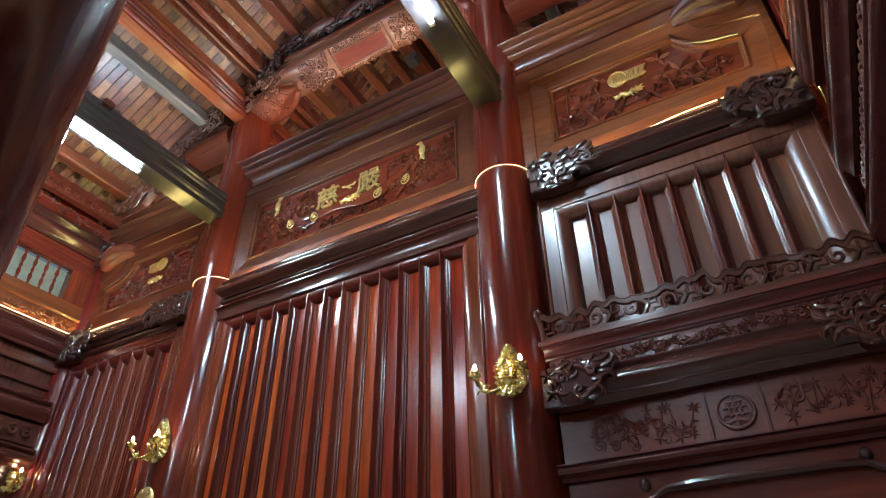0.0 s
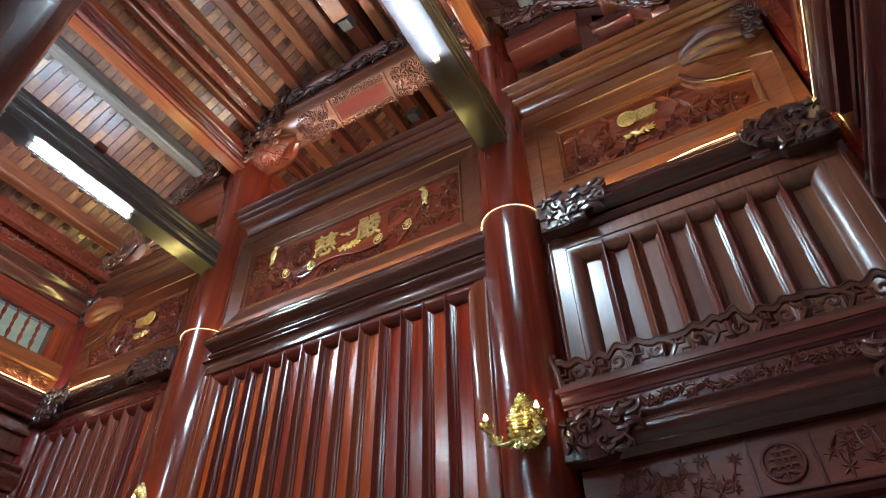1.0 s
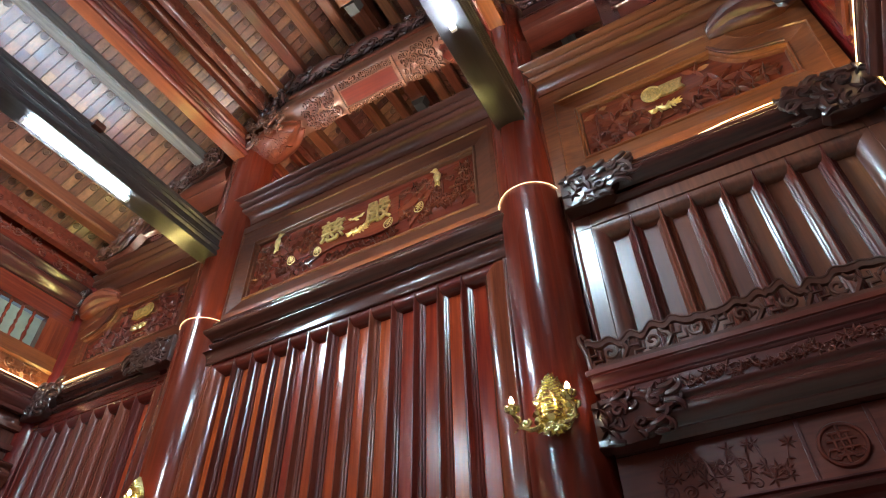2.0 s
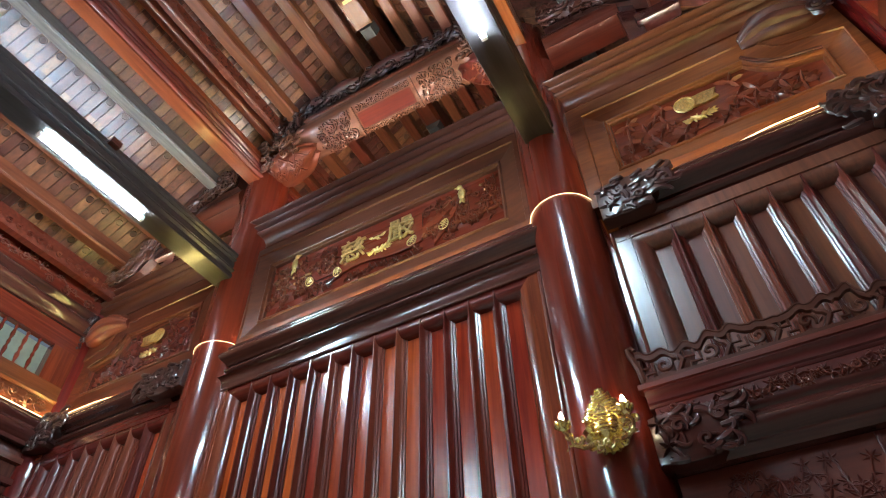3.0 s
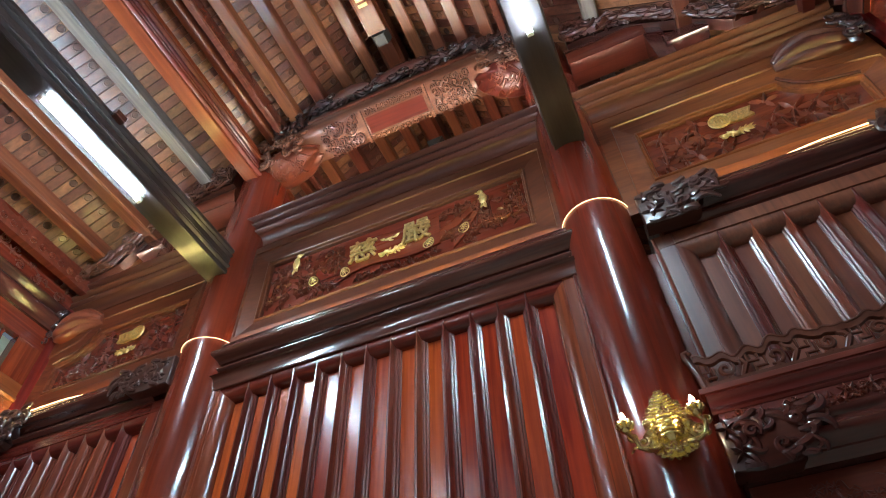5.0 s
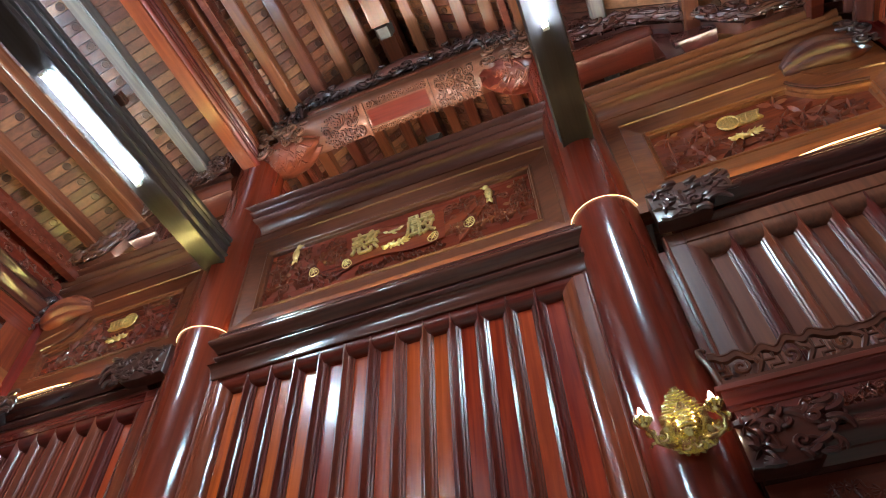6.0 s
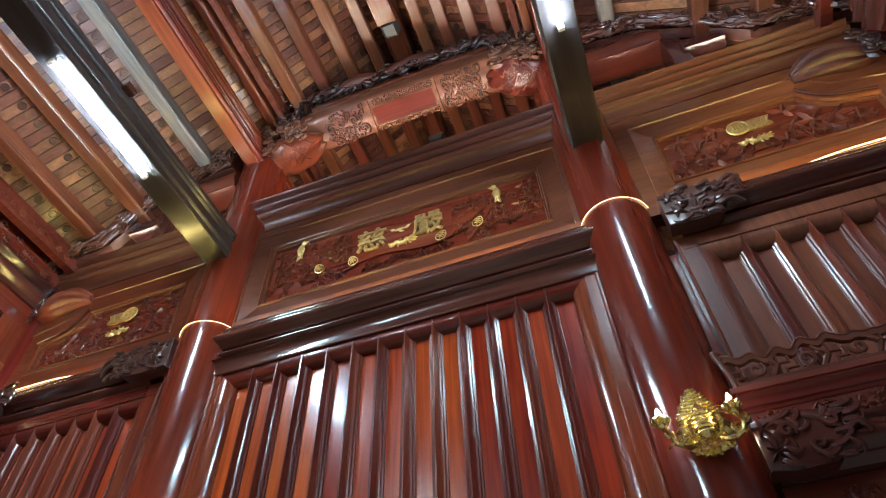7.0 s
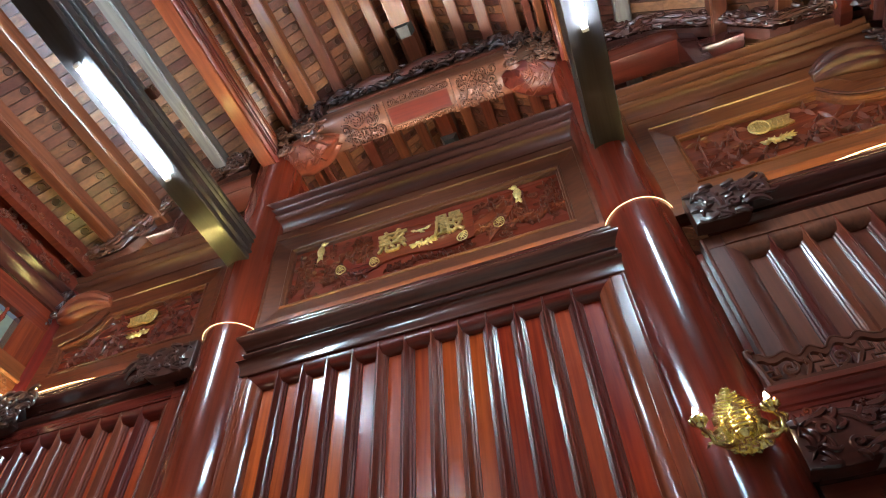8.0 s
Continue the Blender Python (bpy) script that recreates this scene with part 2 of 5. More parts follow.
def roof():
    bm = bmesh.new()
    rng = random.Random(3)
    stops = (0.02, 0.28, 0.54, 0.80, 1.06, 1.46, 1.93, 2.26, 2.57, 2.95, 3.30, 3.85)
    pitch = 0.088
    n = int((FAR - BACK) / pitch)
    for side in (-1, 1):
        for d0, d1 in zip(stops, stops[1:]):
            z0, z1 = deck(d0), deck(d1)
            ln = math.hypot(d1 - d0, z1 - z0)
            nx, nz = (z1 - z0) / ln, -(d1 - d0) / ln      # points down into the room
            for k in range(n):
                y = BACK + k * pitch
                t = 0.003 + rng.random() * 0.007
                q = []
                for off in (t, -0.02):
                    for d, z in ((d0, z0), (d1, z1)):
                        for yy in (y + 0.003, y + pitch - 0.005):
                            q.append(bm.verts.new((XC + side * (d + nx * off), yy, z + nz * off)))
                for f in ((0, 1, 3, 2), (4, 6, 7, 5), (0, 4, 5, 1), (2, 3, 7, 6), (0, 2, 6, 4), (1, 5, 7, 3)):
                    bm.faces.new([q[i] for i in f])
                if k % 2 == 0 and y > 0.2 and d1 - d0 > 0.2:
                    c = Vector((XC + side * ((d0 + d1) / 2 + nx * t), y + pitch / 2, (z0 + z1) / 2 + nz * t))
                    u = Vector((side * (d1 - d0) / ln, 0, (z1 - z0) / ln))
                    w = Vector((side * nx, 0, nz))
                    r0, r1 = 0.036, 0.028
                    rings = [[bm.verts.new(c + r * (math.cos(a) * u + math.sin(a) * Vector((0, 1, 0))) + w * h) for a in [2 * math.pi * i / 12 for i in range(12)]] for r, h in ((r0, 0), (r0 * 0.95, 0.008), (r1, 0.008), (r1 * 0.95, 0.003))]
                    for a, b in zip(rings, rings[1:]):
                        for i in range(12):
                            bm.faces.new((a[i], a[(i + 1) % 12], b[(i + 1) % 12], b[i])).material_index = 1
                    bm.faces.new(rings[-1]).material_index = 1
        # battens' upper skin closes the roof
        for (a, za), (b, zb) in zip(ROOF, ROOF[1:]):
            vs = [bm.verts.new(p) for p in ((XC + side * a, BACK, za + 0.03), (XC + side * b, BACK, zb + 0.03), (XC + side * b, FAR, zb + 0.03), (XC + side * a, FAR, za + 0.03))]
            bm.faces.new(vs)
    ob = part("ceiling", bm, deck_wood)
    ob.data.materials.append(disc_wood)
    tagged(ob, "open timber roof with narrow boards and carved discs", "ceiling", kind="structure")


roof()


# ---- posts and beams ----
def column(x, y, r, top, label, group):
    bm = bmesh.new()
    lathe(bm, [(r * 1.02, 0.0), (r * 1.02, 0.3), (r, 1.2), (r, top)], x, y, 48)
    return tagged(part("column", bm, column_wood, smooth=True), label, "column", group)


for x in COLS:
    for y in (YW, YB, YB - 3.07):
        column(x, y, R, deck(x - XC) - 0.25, "glossy dark red lacquered round timber column", "main columns")
for x in SIDES:
    for y in (YW, YB, YB - 3.07):
        column(x, y, 0.16, deck(x - XC) - 0.12, "glossy red lacquered round outer column", "outer columns")


def tie_profile(x, z, w, h):
    """Flat soffit, stepped and rounded mouldings up both faces."""
    a = w / 2
    half = [(a - 0.006, 0.0), (a, 0.006), (a, 0.045), (a - 0.012, 0.052), (a - 0.012, 0.062)]
    half += [(a - 0.012 + 0.022 * math.sin(math.pi * i / 6), 0.066 + 0.05 * i / 6) for i in range(7)]
    half += [(a - 0.006, 0.122), (a - 0.006, 0.178), (a - 0.014, 0.184)]
    half += [(a - 0.014 + 0.020 * math.sin(math.pi * i / 6), 0.190 + 0.045 * i / 6) for i in range(7)]
    half += [(a - 0.004, 0.242), (a + 0.006, 0.250), (a + 0.006, h)]
    return [(x + u, z + v) for u, v in half] + [(x - u, z + v) for u, v in half[::-1]]


TIES = (-4.275, -1.330)          # middle lines of the tie beams
for x in TIES:
    for y0, y1 in ((YB + R, YW - R + 0.03), (YB - 3.07 + R, YB - R), (BACK, YB - 3.07 - R)):
        bm = bmesh.new()
        prism(bm, tie_profile(x, 5.152, 0.195 if x < XC else 0.215, 0.285), "y", y0, y1)
        tagged(part("tie_beam", bm, beam_wood, smooth=True), "dark moulded tie beam carrying a tube lamp", "beam", "tie beams")


def purlin(x, z, w, h, mat=None, label="brown lacquered roof purlin"):
    th = thing("purlin", label, "purlin", "roof purlins")
    bm = bmesh.new()
    a = w / 2
    prism(bm, [(x - a, z + 0.008), (x - a + 0.008, z), (x + a - 0.008, z), (x + a, z + 0.008), (x + a, z + h), (x - a, z + h)], "y", BACK, FAR)
    part("body", bm, mat or purlin_wood, th)
    for s in (-1, 1):
        bm = bmesh.new()
        prism(bm, arc(x + s * (a - 0.002), z + 0.022, 0.009, 0, 360, 8)[:-1], "y", BACK + 0.01, FAR - 0.01)
        part("edge_bead", bm, mat or purlin_wood, th, smooth=True)
    return th


for side in (-1, 1):
    for d in (0.28, 0.54, 0.81, 1.07, 1.955, 2.57, 2.95):
        x = XC + side * d
        purlin(x, deck(d) - 0.155, 0.115, 0.15, *((sheen_wood, "roof purlin greyed by a cool sheen put into its colour") if d == 1.955 else ()))
    purlin(XC + side * 1.325, deck(1.325) - 0.19, 0.075, 0.18, mid["y"], "flat golden brown purlin beside the main purlin")
    purlin(XC + side * 1.225, deck(1.225) - 0.21, 0.06, 0.2, carve_red, "purlin with a carved red lower edge")
    # main purlin: square body with a stack of beads on its inner face
    mp = thing("main_purlin", "heavy reddish moulded purlin over the main columns", "purlin", "main purlins")
    x = XC + side * 1.40
    bm = bmesh.new()
    box(bm, min(x, x + side * 0.135), max(x, x + side * 0.135), BACK, FAR, 6.50, 6.88, 0.01)
    part("body", bm, purlin_red, mp)
    for z, r in ((6.56, 0.032), (6.62, 0.022), (6.67, 0.026), (6.74, 0.035)):
        bm = bmesh.new()
        prism(bm, arc(x, z, r, 0, 360, 13)[:-1], "y", BACK + 0.01, FAR - 0.01)
        part("bead", bm, red["y"], mp, smooth=True)

ridge = thing("ridge_beam", "ridge beam with a gilded plate on its underside", "ridge beam")
bm = bmesh.new()
prism(bm, [(XC - 0.11, 7.95), (XC - 0.07, 7.9), (XC + 0.07, 7.9), (XC + 0.11, 7.95), (XC + 0.11, 8.25), (XC - 0.11, 8.25)], "y", BACK, FAR)
part("beam", bm, mid["y"], ridge)


# ---- carving tools: shapes lie in x-z and stand proud towards -y ----
def leaf(bm, x, z, ang, length, width, y, lift):
    c, s = math.cos(ang), math.sin(ang)

    def at(u, v, w):
        return bm.verts.new((x + u * c - v * s, y - w, z + u * s + v * c))
    b = at(0, 0, lift * 0.3)
    l1, r1, m1 = at(length * 0.35, width / 2, 0), at(length * 0.35, -width / 2, 0), at(length * 0.35, 0, lift)
    l2, r2, m2 = at(length * 0.72, width * 0.3, 0), at(length * 0.72, -width * 0.3, 0), at(length * 0.72, 0, lift * 0.9)
    t = at(length, 0, lift * 0.3)
    for f in ((b, l1, m1), (b, m1, r1), (l1, l2, m2, m1), (m1, m2, r2, r1), (l2, t, m2), (m2, t, r2)):
        bm.faces.new(f)


def star(bm, x, z, size, n, y, lift, rng, fan=2 * math.pi):
    a0 = rng.uniform(0, 6.28)
    for i in range(n):
        leaf(bm, x, z, a0 + fan * i / n + rng.uniform(-0.2, 0.2), size * rng.uniform(0.75, 1.1), size * rng.uniform(0.26, 0.36), y, lift)


def spiral(bm, x, z, r, turns, a0, hand, y, thick, sides=6, bulge=0.4):
    pts = []
    n = int(10 * turns) + 4
    for i in range(n + 1):
        t = i / n
        a = a0 + hand * turns * 2 * math.pi * t
        q = r * (1 - 0.86 * t)
        pts.append((x + q * math.cos(a), y - thick * bulge - t * thick * 0.8, z + q * math.sin(a)))
    sweep(bm, pts, lambda t: thick * (0.35 + 0.65 * math.sin(math.pi * min(1, 0.12 + 0.8 * t))), sides)


def dome(bm, x, z, rx, rz, y, h, n=10, k=3):
    rings = []
    for j in range(k):
        f = math.cos(j / k * math.pi / 2)
        rings.append([bm.verts.new((x + rx * f * math.cos(2 * math.pi * i / n), y - h * math.sin(j / k * math.pi / 2), z + rz * f * math.sin(2 * math.pi * i / n))) for i in range(n)])
    top = bm.verts.new((x, y - h, z))
    for a, b in zip(rings, rings[1:]):
        for i in range(n):
            bm.faces.new((a[i], a[(i + 1) % n], b[(i + 1) % n], b[i]))
    for i in range(n):
        bm.faces.new((rings[-1][i], rings[-1][(i + 1) % n], top))


def vine(bm, place, y, n, size, seed, clear=None, stem=0.006, leaves=5, lift=0.012):
    """Stems and star-shaped leaf sprays over a field; place maps 0..1 squared to x, z."""
    rng = random.Random(seed)
    last = None
    for i in range(n):
        u, v = (i + rng.uniform(0.2, 0.8)) / n, rng.uniform(0.12, 0.88)
        x, z = place(u, v)
        if clear and clear(x, z):
            continue
        star(bm, x, z, size * rng.uniform(0.7, 1.15), leaves + rng.randint(-1, 1), y, lift, rng, rng.choice((6.28, 4.4)))
        if rng.random() < 0.5:
            dome(bm, x, z, size * 0.2, size * 0.2, y, lift * 1.6, 8, 2)
        if last:
            (x0, z0) = last
            k = 6
            w = rng.uniform(-0.5, 0.5) * size
            pts = [(x0 + (x - x0) * t / k, y - stem * 0.5, z0 + (z - z0) * t / k + w * math.sin(math.pi * t / k)) for t in range(k + 1)]
            sweep(bm, pts, stem, 5)
        last = (x, z)


def clouds(bm, place, y, n, size, seed, thick=0.3, depth=0.0, curl=0.6, wave=0.85):
    """Curling cloud scrolls and flame leaves heaped over a field."""
    rng = random.Random(seed)
    for i in range(n):
        u, v = (i + rng.random()) / n, rng.random()
        x, z = place(u, v)
        s = size * rng.uniform(0.6, 1.2)
        yy = y - depth * rng.random()
        k = rng.random()
        if k < curl:
            spiral(bm, x, z, s, rng.uniform(1.0, 1.7), rng.uniform(0, 6.28), rng.choice((-1, 1)), yy, s * thick, 6)
        elif k < wave:
            a = rng.uniform(0, 6.28)
            pts = [(x + s * 1.6 * (t / 8 - 0.5) * math.cos(a) - s * 0.5 * math.sin(t / 8 * 6.28) * math.sin(a), yy - s * 0.2, z + s * 1.6 * (t / 8 - 0.5) * math.sin(a) + s * 0.5 * math.sin(t / 8 * 6.28) * math.cos(a)) for t in range(9)]
            sweep(bm, pts, lambda t: s * thick * (0.25 + 0.75 * math.sin(math.pi * t)), 6)
        else:
            leaf(bm, x, z, rng.uniform(0, 6.28), s * 2.0, s * 0.8, yy, s * 0.5)


def rect(x0, x1, z0, z1):
    return lambda u, v: (x0 + (x1 - x0) * u, z0 + (z1 - z0) * v)


# ---- end wall: mouldings, panels ----
WB = YW + 0.01        # face of the wall boards


def roll(yb, d0, d1, z0, z1, n=8):
    return [(yb - d0 - d1 * math.sin(math.pi * i / n), z0 + (z1 - z0) * i / n) for i in range(n + 1)]


def moulding(name, x0, x1, z0, z1, yb, depth, mat, label, group=""):
    """A horizontal moulded rail: fillet, small roll, large roll and cap, each stepping forward."""
    th = thing(name, label, "moulding", group)
    h = z1 - z0
    for nm, pts in (
            ("fillet", [(yb, z0), (yb - depth * 0.36, z0), (yb - depth * 0.42, z0 + h * 0.10), (yb - depth * 0.46, z0 + h * 0.15), (yb, z0 + h * 0.15)]),
            ("small_roll", [(yb, z0 + h * 0.15), (yb - depth * 0.50, z0 + h * 0.15)] + roll(yb, depth * 0.52, depth * 0.14, z0 + h * 0.16, z0 + h * 0.36) + [(yb - depth * 0.50, z0 + h * 0.385), (yb, z0 + h * 0.385)]),
            ("large_roll", [(yb, z0 + h * 0.385), (yb - depth * 0.6, z0 + h * 0.39), (yb - depth * 0.66, z0 + h * 0.44)] + roll(yb, depth * 0.68, depth * 0.32, z0 + h * 0.45, z0 + h * 0.86, 12) + [(yb - depth * 0.66, z0 + h * 0.88), (yb, z0 + h * 0.88)]),
            ("cap", [(yb, z0 + h * 0.88), (yb - depth * 0.70, z0 + h * 0.88), (yb - depth * 0.72, z0 + h * 0.90), (yb - depth * 0.72, z1 - 0.006), (yb - depth * 0.70, z1), (yb, z1)])):
        bm = bmesh.new()
        prism(bm, pts, "x", x0, x1)
        part(nm, bm, mat, th, smooth=True)
    return th


def top_moulding(name, x0, x1, z0, z1, yb, depth, mat, label, group=""):
    """A tall crowning rail: flat band, hollow, three rolls stepping forward and a cap."""
    th = thing(name, label, "moulding", group)
    h = z1 - z0

    def at(d, z):
        return (yb - depth * d, z0 + h * z)
    cove = [at(0.16 + 0.36 * (1 - math.cos(math.pi / 2 * i / 8)), 0.22 + 0.24 * math.sin(math.pi / 2 * i / 8)) for i in range(9)]
    for nm, pts in (
            ("flat_band", [(yb, z0), at(0.12, 0.0), at(0.14, 0.012), at(0.14, 0.19), at(0.12, 0.20), (yb, z0 + h * 0.20)]),
            ("hollow", [(yb, z0 + h * 0.205)] + cove + [(yb, z0 + h * 0.46)]),
            ("lower_roll", [(yb, z0 + h * 0.465), at(0.52, 0.465)] + roll(yb, depth * 0.52, depth * 0.15, z0 + h * 0.47, z0 + h * 0.625, 10) + [at(0.56, 0.632), (yb, z0 + h * 0.632)]),
            ("middle_roll", [(yb, z0 + h * 0.635), at(0.62, 0.635)] + roll(yb, depth * 0.64, depth * 0.18, z0 + h * 0.64, z0 + h * 0.80, 10) + [at(0.68, 0.807), (yb, z0 + h * 0.807)]),
            ("upper_roll", [(yb, z0 + h * 0.81), at(0.74, 0.81)] + roll(yb, depth * 0.76, depth * 0.22, z0 + h * 0.815, z0 + h * 0.955, 10) + [at(0.78, 0.96), (yb, z0 + h * 0.96)]),
            ("cap", [(yb, z0 + h * 0.96), at(0.80, 0.96), at(0.82, 0.97), at(0.82, 0.99), at(0.80, 1.0), (yb, z1)])):
        bm = bmesh.new()
        prism(bm, pts, "x", x0, x1)
        part(nm, bm, mat, th, smooth=True)
    return th


def rect_loop(x0, x1, z0, z1):
    return [(x0, z0), (x1, z0), (x1, z1), (x0, z1)]


def inset(loop, d):
    """The loop moved inwards by d (loop runs anticlockwise in x-z)."""
    n = len(loop)
    out = []
    for i in range(n):
        p, q, r = Vector(loop[i - 1]), Vector(loop[i]), Vector(loop[(i + 1) % n])
        a, b = (q - p).normalized(), (r - q).normalized()
        na, nb = Vector((-a.y, a.x)), Vector((-b.y, b.x))
        k = (na + nb) / max(0.3, 1 + na.dot(nb))
        out.append(tuple(q + k * d))
    return out


def frame_board(bm, outer, inner, y, back, steps=((0.0, 0.0), (0.02, 1.0))):
    """A flat frame between two loops; inner edge runs back in steps of (inset, share of depth)."""
    o = [bm.verts.new((a, y, c)) for a, c in outer]
    oe = [bm.edges.new((o[i], o[(i + 1) % len(o)])) for i in range(len(o))]
    ob = [bm.verts.new((a, back, c)) for a, c in outer]
    for i in range(len(o)):
        bm.faces.new((o[i], o[(i + 1) % len(o)], ob[(i + 1) % len(o)], ob[i]))
    rings = [[bm.verts.new((a, y + (back - y) * s, c)) for a, c in inset(inner, d)] for d, s in steps]
    n = len(inner)
    ie = [bm.edges.new((rings[0][i], rings[0][(i + 1) % n])) for i in range(n)]
    for a, b in zip(rings, rings[1:]):
        for k in range(n):
            bm.faces.new((a[k], a[(k + 1) % n], b[(k + 1) % n], b[k]))
    bmesh.ops.triangle_fill(bm, use_beauty=True, use_dissolve=False, edges=oe + ie)


def bar(th, name, mat, *dims, bevel=0.004):
    bm = bmesh.new()
    box(bm, *dims, bevel)
    return part(name, bm, mat, th)


def plank_panel(x0, x1, px0, px1, ztop, iztop, zbot, count, label, board=plank_wood, stile=red["z"], rail=red["x"]):
    """Stiles and rails with a deep bevel, planks behind, ridged battens over the joints."""
    th = thing("plank_panel", label, "wall panel", "plank panels")
    yf, yb = 3.325, WB
    m, deep = 0.092, yb - yf - 0.006
    ix0, ix1 = px0 - 0.056, px1 + 0.056
    ovolo = [(m * math.sin(math.pi / 2 * i / 9), yf + 0.006 + deep * (1 - math.cos(math.pi / 2 * i / 9))) for i in range(10)]
    bm = bmesh.new()
    prism(bm, [(x0, yb), (x0, yf), (ix0 - 0.008, yf), (ix0 - 0.005, yf + 0.006)] + [(ix0 + a, b) for a, b in ovolo], "z", zbot - 0.1, ztop)
    part("stile", bm, stile, th, smooth=True)
    bm = bmesh.new()
    prism(bm, [(x1, yb), (x1, yf), (ix1 + 0.008, yf), (ix1 + 0.005, yf + 0.006)] + [(ix1 - a, b) for a, b in ovolo], "z", zbot - 0.1, ztop)
    part("stile", bm, stile, th, smooth=True)
    bm = bmesh.new()
    prism(bm, [(yb, ztop), (yf - 0.003, ztop), (yf - 0.003, iztop + 0.008), (yf + 0.006, iztop + 0.005)] + [(b, iztop - a * 0.9) for a, b in ovolo], "x", x0 + 0.002, x1 - 0.002,
          cut0=lambda p: max(0, (ix0 - x0)), cut1=lambda p: -max(0, x1 - ix1))
    part("top_rail", bm, rail, th, smooth=True)
    for q, w in ((x0, ix0), (ix1, x1)):
        bm = bmesh.new()
        box(bm, q, w, yf - 0.003, yf + 0.02, iztop, ztop, 0.003)
        part("corner_block", bm, rail, th)
    for q in (x0 + 0.012, x1 - 0.012):
        bm = bmesh.new()
        prism(bm, arc(q, yf, 0.010, 0, 360, 8)[:-1], "z", zbot - 0.09, ztop - 0.01)
        part("outer_bead", bm, batten_wood, th, smooth=True)
    bm = bmesh.new()
    box(bm, x0 - 0.12, x1 + 0.12, yb + 0.03, yb + 0.05, zbot - 0.1, ztop)
    part("back_board", bm, red["z"], th)
    step = (px1 - px0) / count
    plank = bmesh.new()
    box(plank, 0.002, step - 0.002, yb - 0.006, yb + 0.02, zbot, iztop + 0.02, 0.003)
    first = part("plank", plank, board, th)
    first.location.x = px0
    for k in range(1, count):
        ob = new("plank", first.data)
        ob.parent = th
        ob.location.x = px0 + step * k
    bt = bmesh.new()
    y = yb - 0.006
    half = [(-0.044, y), (-0.043, y - 0.012), (-0.034, y - 0.016), (-0.031, y - 0.026), (-0.022, y - 0.030), (-0.014, y - 0.040), (-0.008, y - 0.060), (-0.004, y - 0.078)]
    pr = half + [(-a, b) for a, b in half[::-1]]
    prism(bt, pr, "z", zbot + 0.01, iztop + 0.004, cut1=lambda p: -0.9 * m * math.sqrt(max(0.0, 1 - min(1.0, (yb - p[1]) / deep) ** 2)))
    first = part("batten", bt, batten_wood, th)
    first.location.x = px0 + step
    for k in range(2, count):
        ob = new("batten", first.data)
        ob.parent = th
        ob.location.x = px0 + step * k
    return th


plank_panel(COLS[0] + 0.19, COLS[1] - 0.198, -3.957, -1.678, 4.22, 4.045, 0.4, 13, "tall panel of red lacquered planks with moulded battens")
plank_panel(COLS[1] + 0.255, 0.63, -0.912, 0.457, 4.14, 4.045, 2.9, 8, "short panel of red-brown planks with moulded battens", brown_plank, stile_brown, stile_brown)
plank_panel(2 * XC - 0.63, COLS[0] - 0.225, 2 * XC - 0.457, 2 * XC + 0.912, 4.14, 4.045, 0.4, 8, "tall side panel of red planks with moulded battens")
centre_rail = moulding("moulded_rail", COLS[0] + 0.04, COLS[1] - 0.075, 4.16, 4.45, WB, 0.165, dark["x"], "dark glossy moulded rail under the carved panel", "moulded rails")
bm = bmesh.new()
prism(bm, [(WB, 4.052), (3.316, 4.052), (3.311, 4.058), (3.311, 4.068)] + [(3.311 - 0.040 * (1 - math.cos(math.pi / 2 * i / 8)), 4.072 + 0.086 * math.sin(math.pi / 2 * i / 8)) for i in range(9)] + [(WB, 4.158)], "x", COLS[0] + 0.17, COLS[1] - 0.18)
part("lower_hollow", bm, dark["x"], centre_rail, smooth=True)
top_moulding("moulded_rail", COLS[0] + 0.0, COLS[1] - 0.12, 5.53, 5.90, WB, 0.20, frame_wood, "heavy red-brown moulded rail over the carved panel", "moulded rails")
top_moulding("moulded_rail", COLS[1] + 0.12, 0.62, 5.49, 5.86, WB, 0.20, mid["x"], "brown moulded rail over the leaf-carved panel", "moulded rails")
top_moulding("moulded_rail", 2 * XC - 0.62, COLS[0] - 0.12, 5.49, 5.86, WB, 0.20, frame_wood, "brown moulded rail over the leaf-carved panel", "moulded rails")


def flame(bm, x, z, ang, length, bend, fat, y, low=-9.0, high=9.0):
    """A carved tongue that swells, bends and thins out to a curl."""
    pts, a = [], ang
    n = 10
    for i in range(n + 1):
        t = i / n
        pts.append((x, y - fat * 0.55 * math.sin(math.pi * min(1, 0.2 + t)), z))
        x += length / n * math.cos(a)
        z = min(max(z + length / n * math.sin(a), low), high)
        a += bend / n * (0.4 + 1.4 * t)
    sweep(bm, pts, lambda t: fat * (0.16 + 0.84 * math.sin(math.pi * (0.16 + 0.8 * t)) ** 0.8), 6, 0.75)


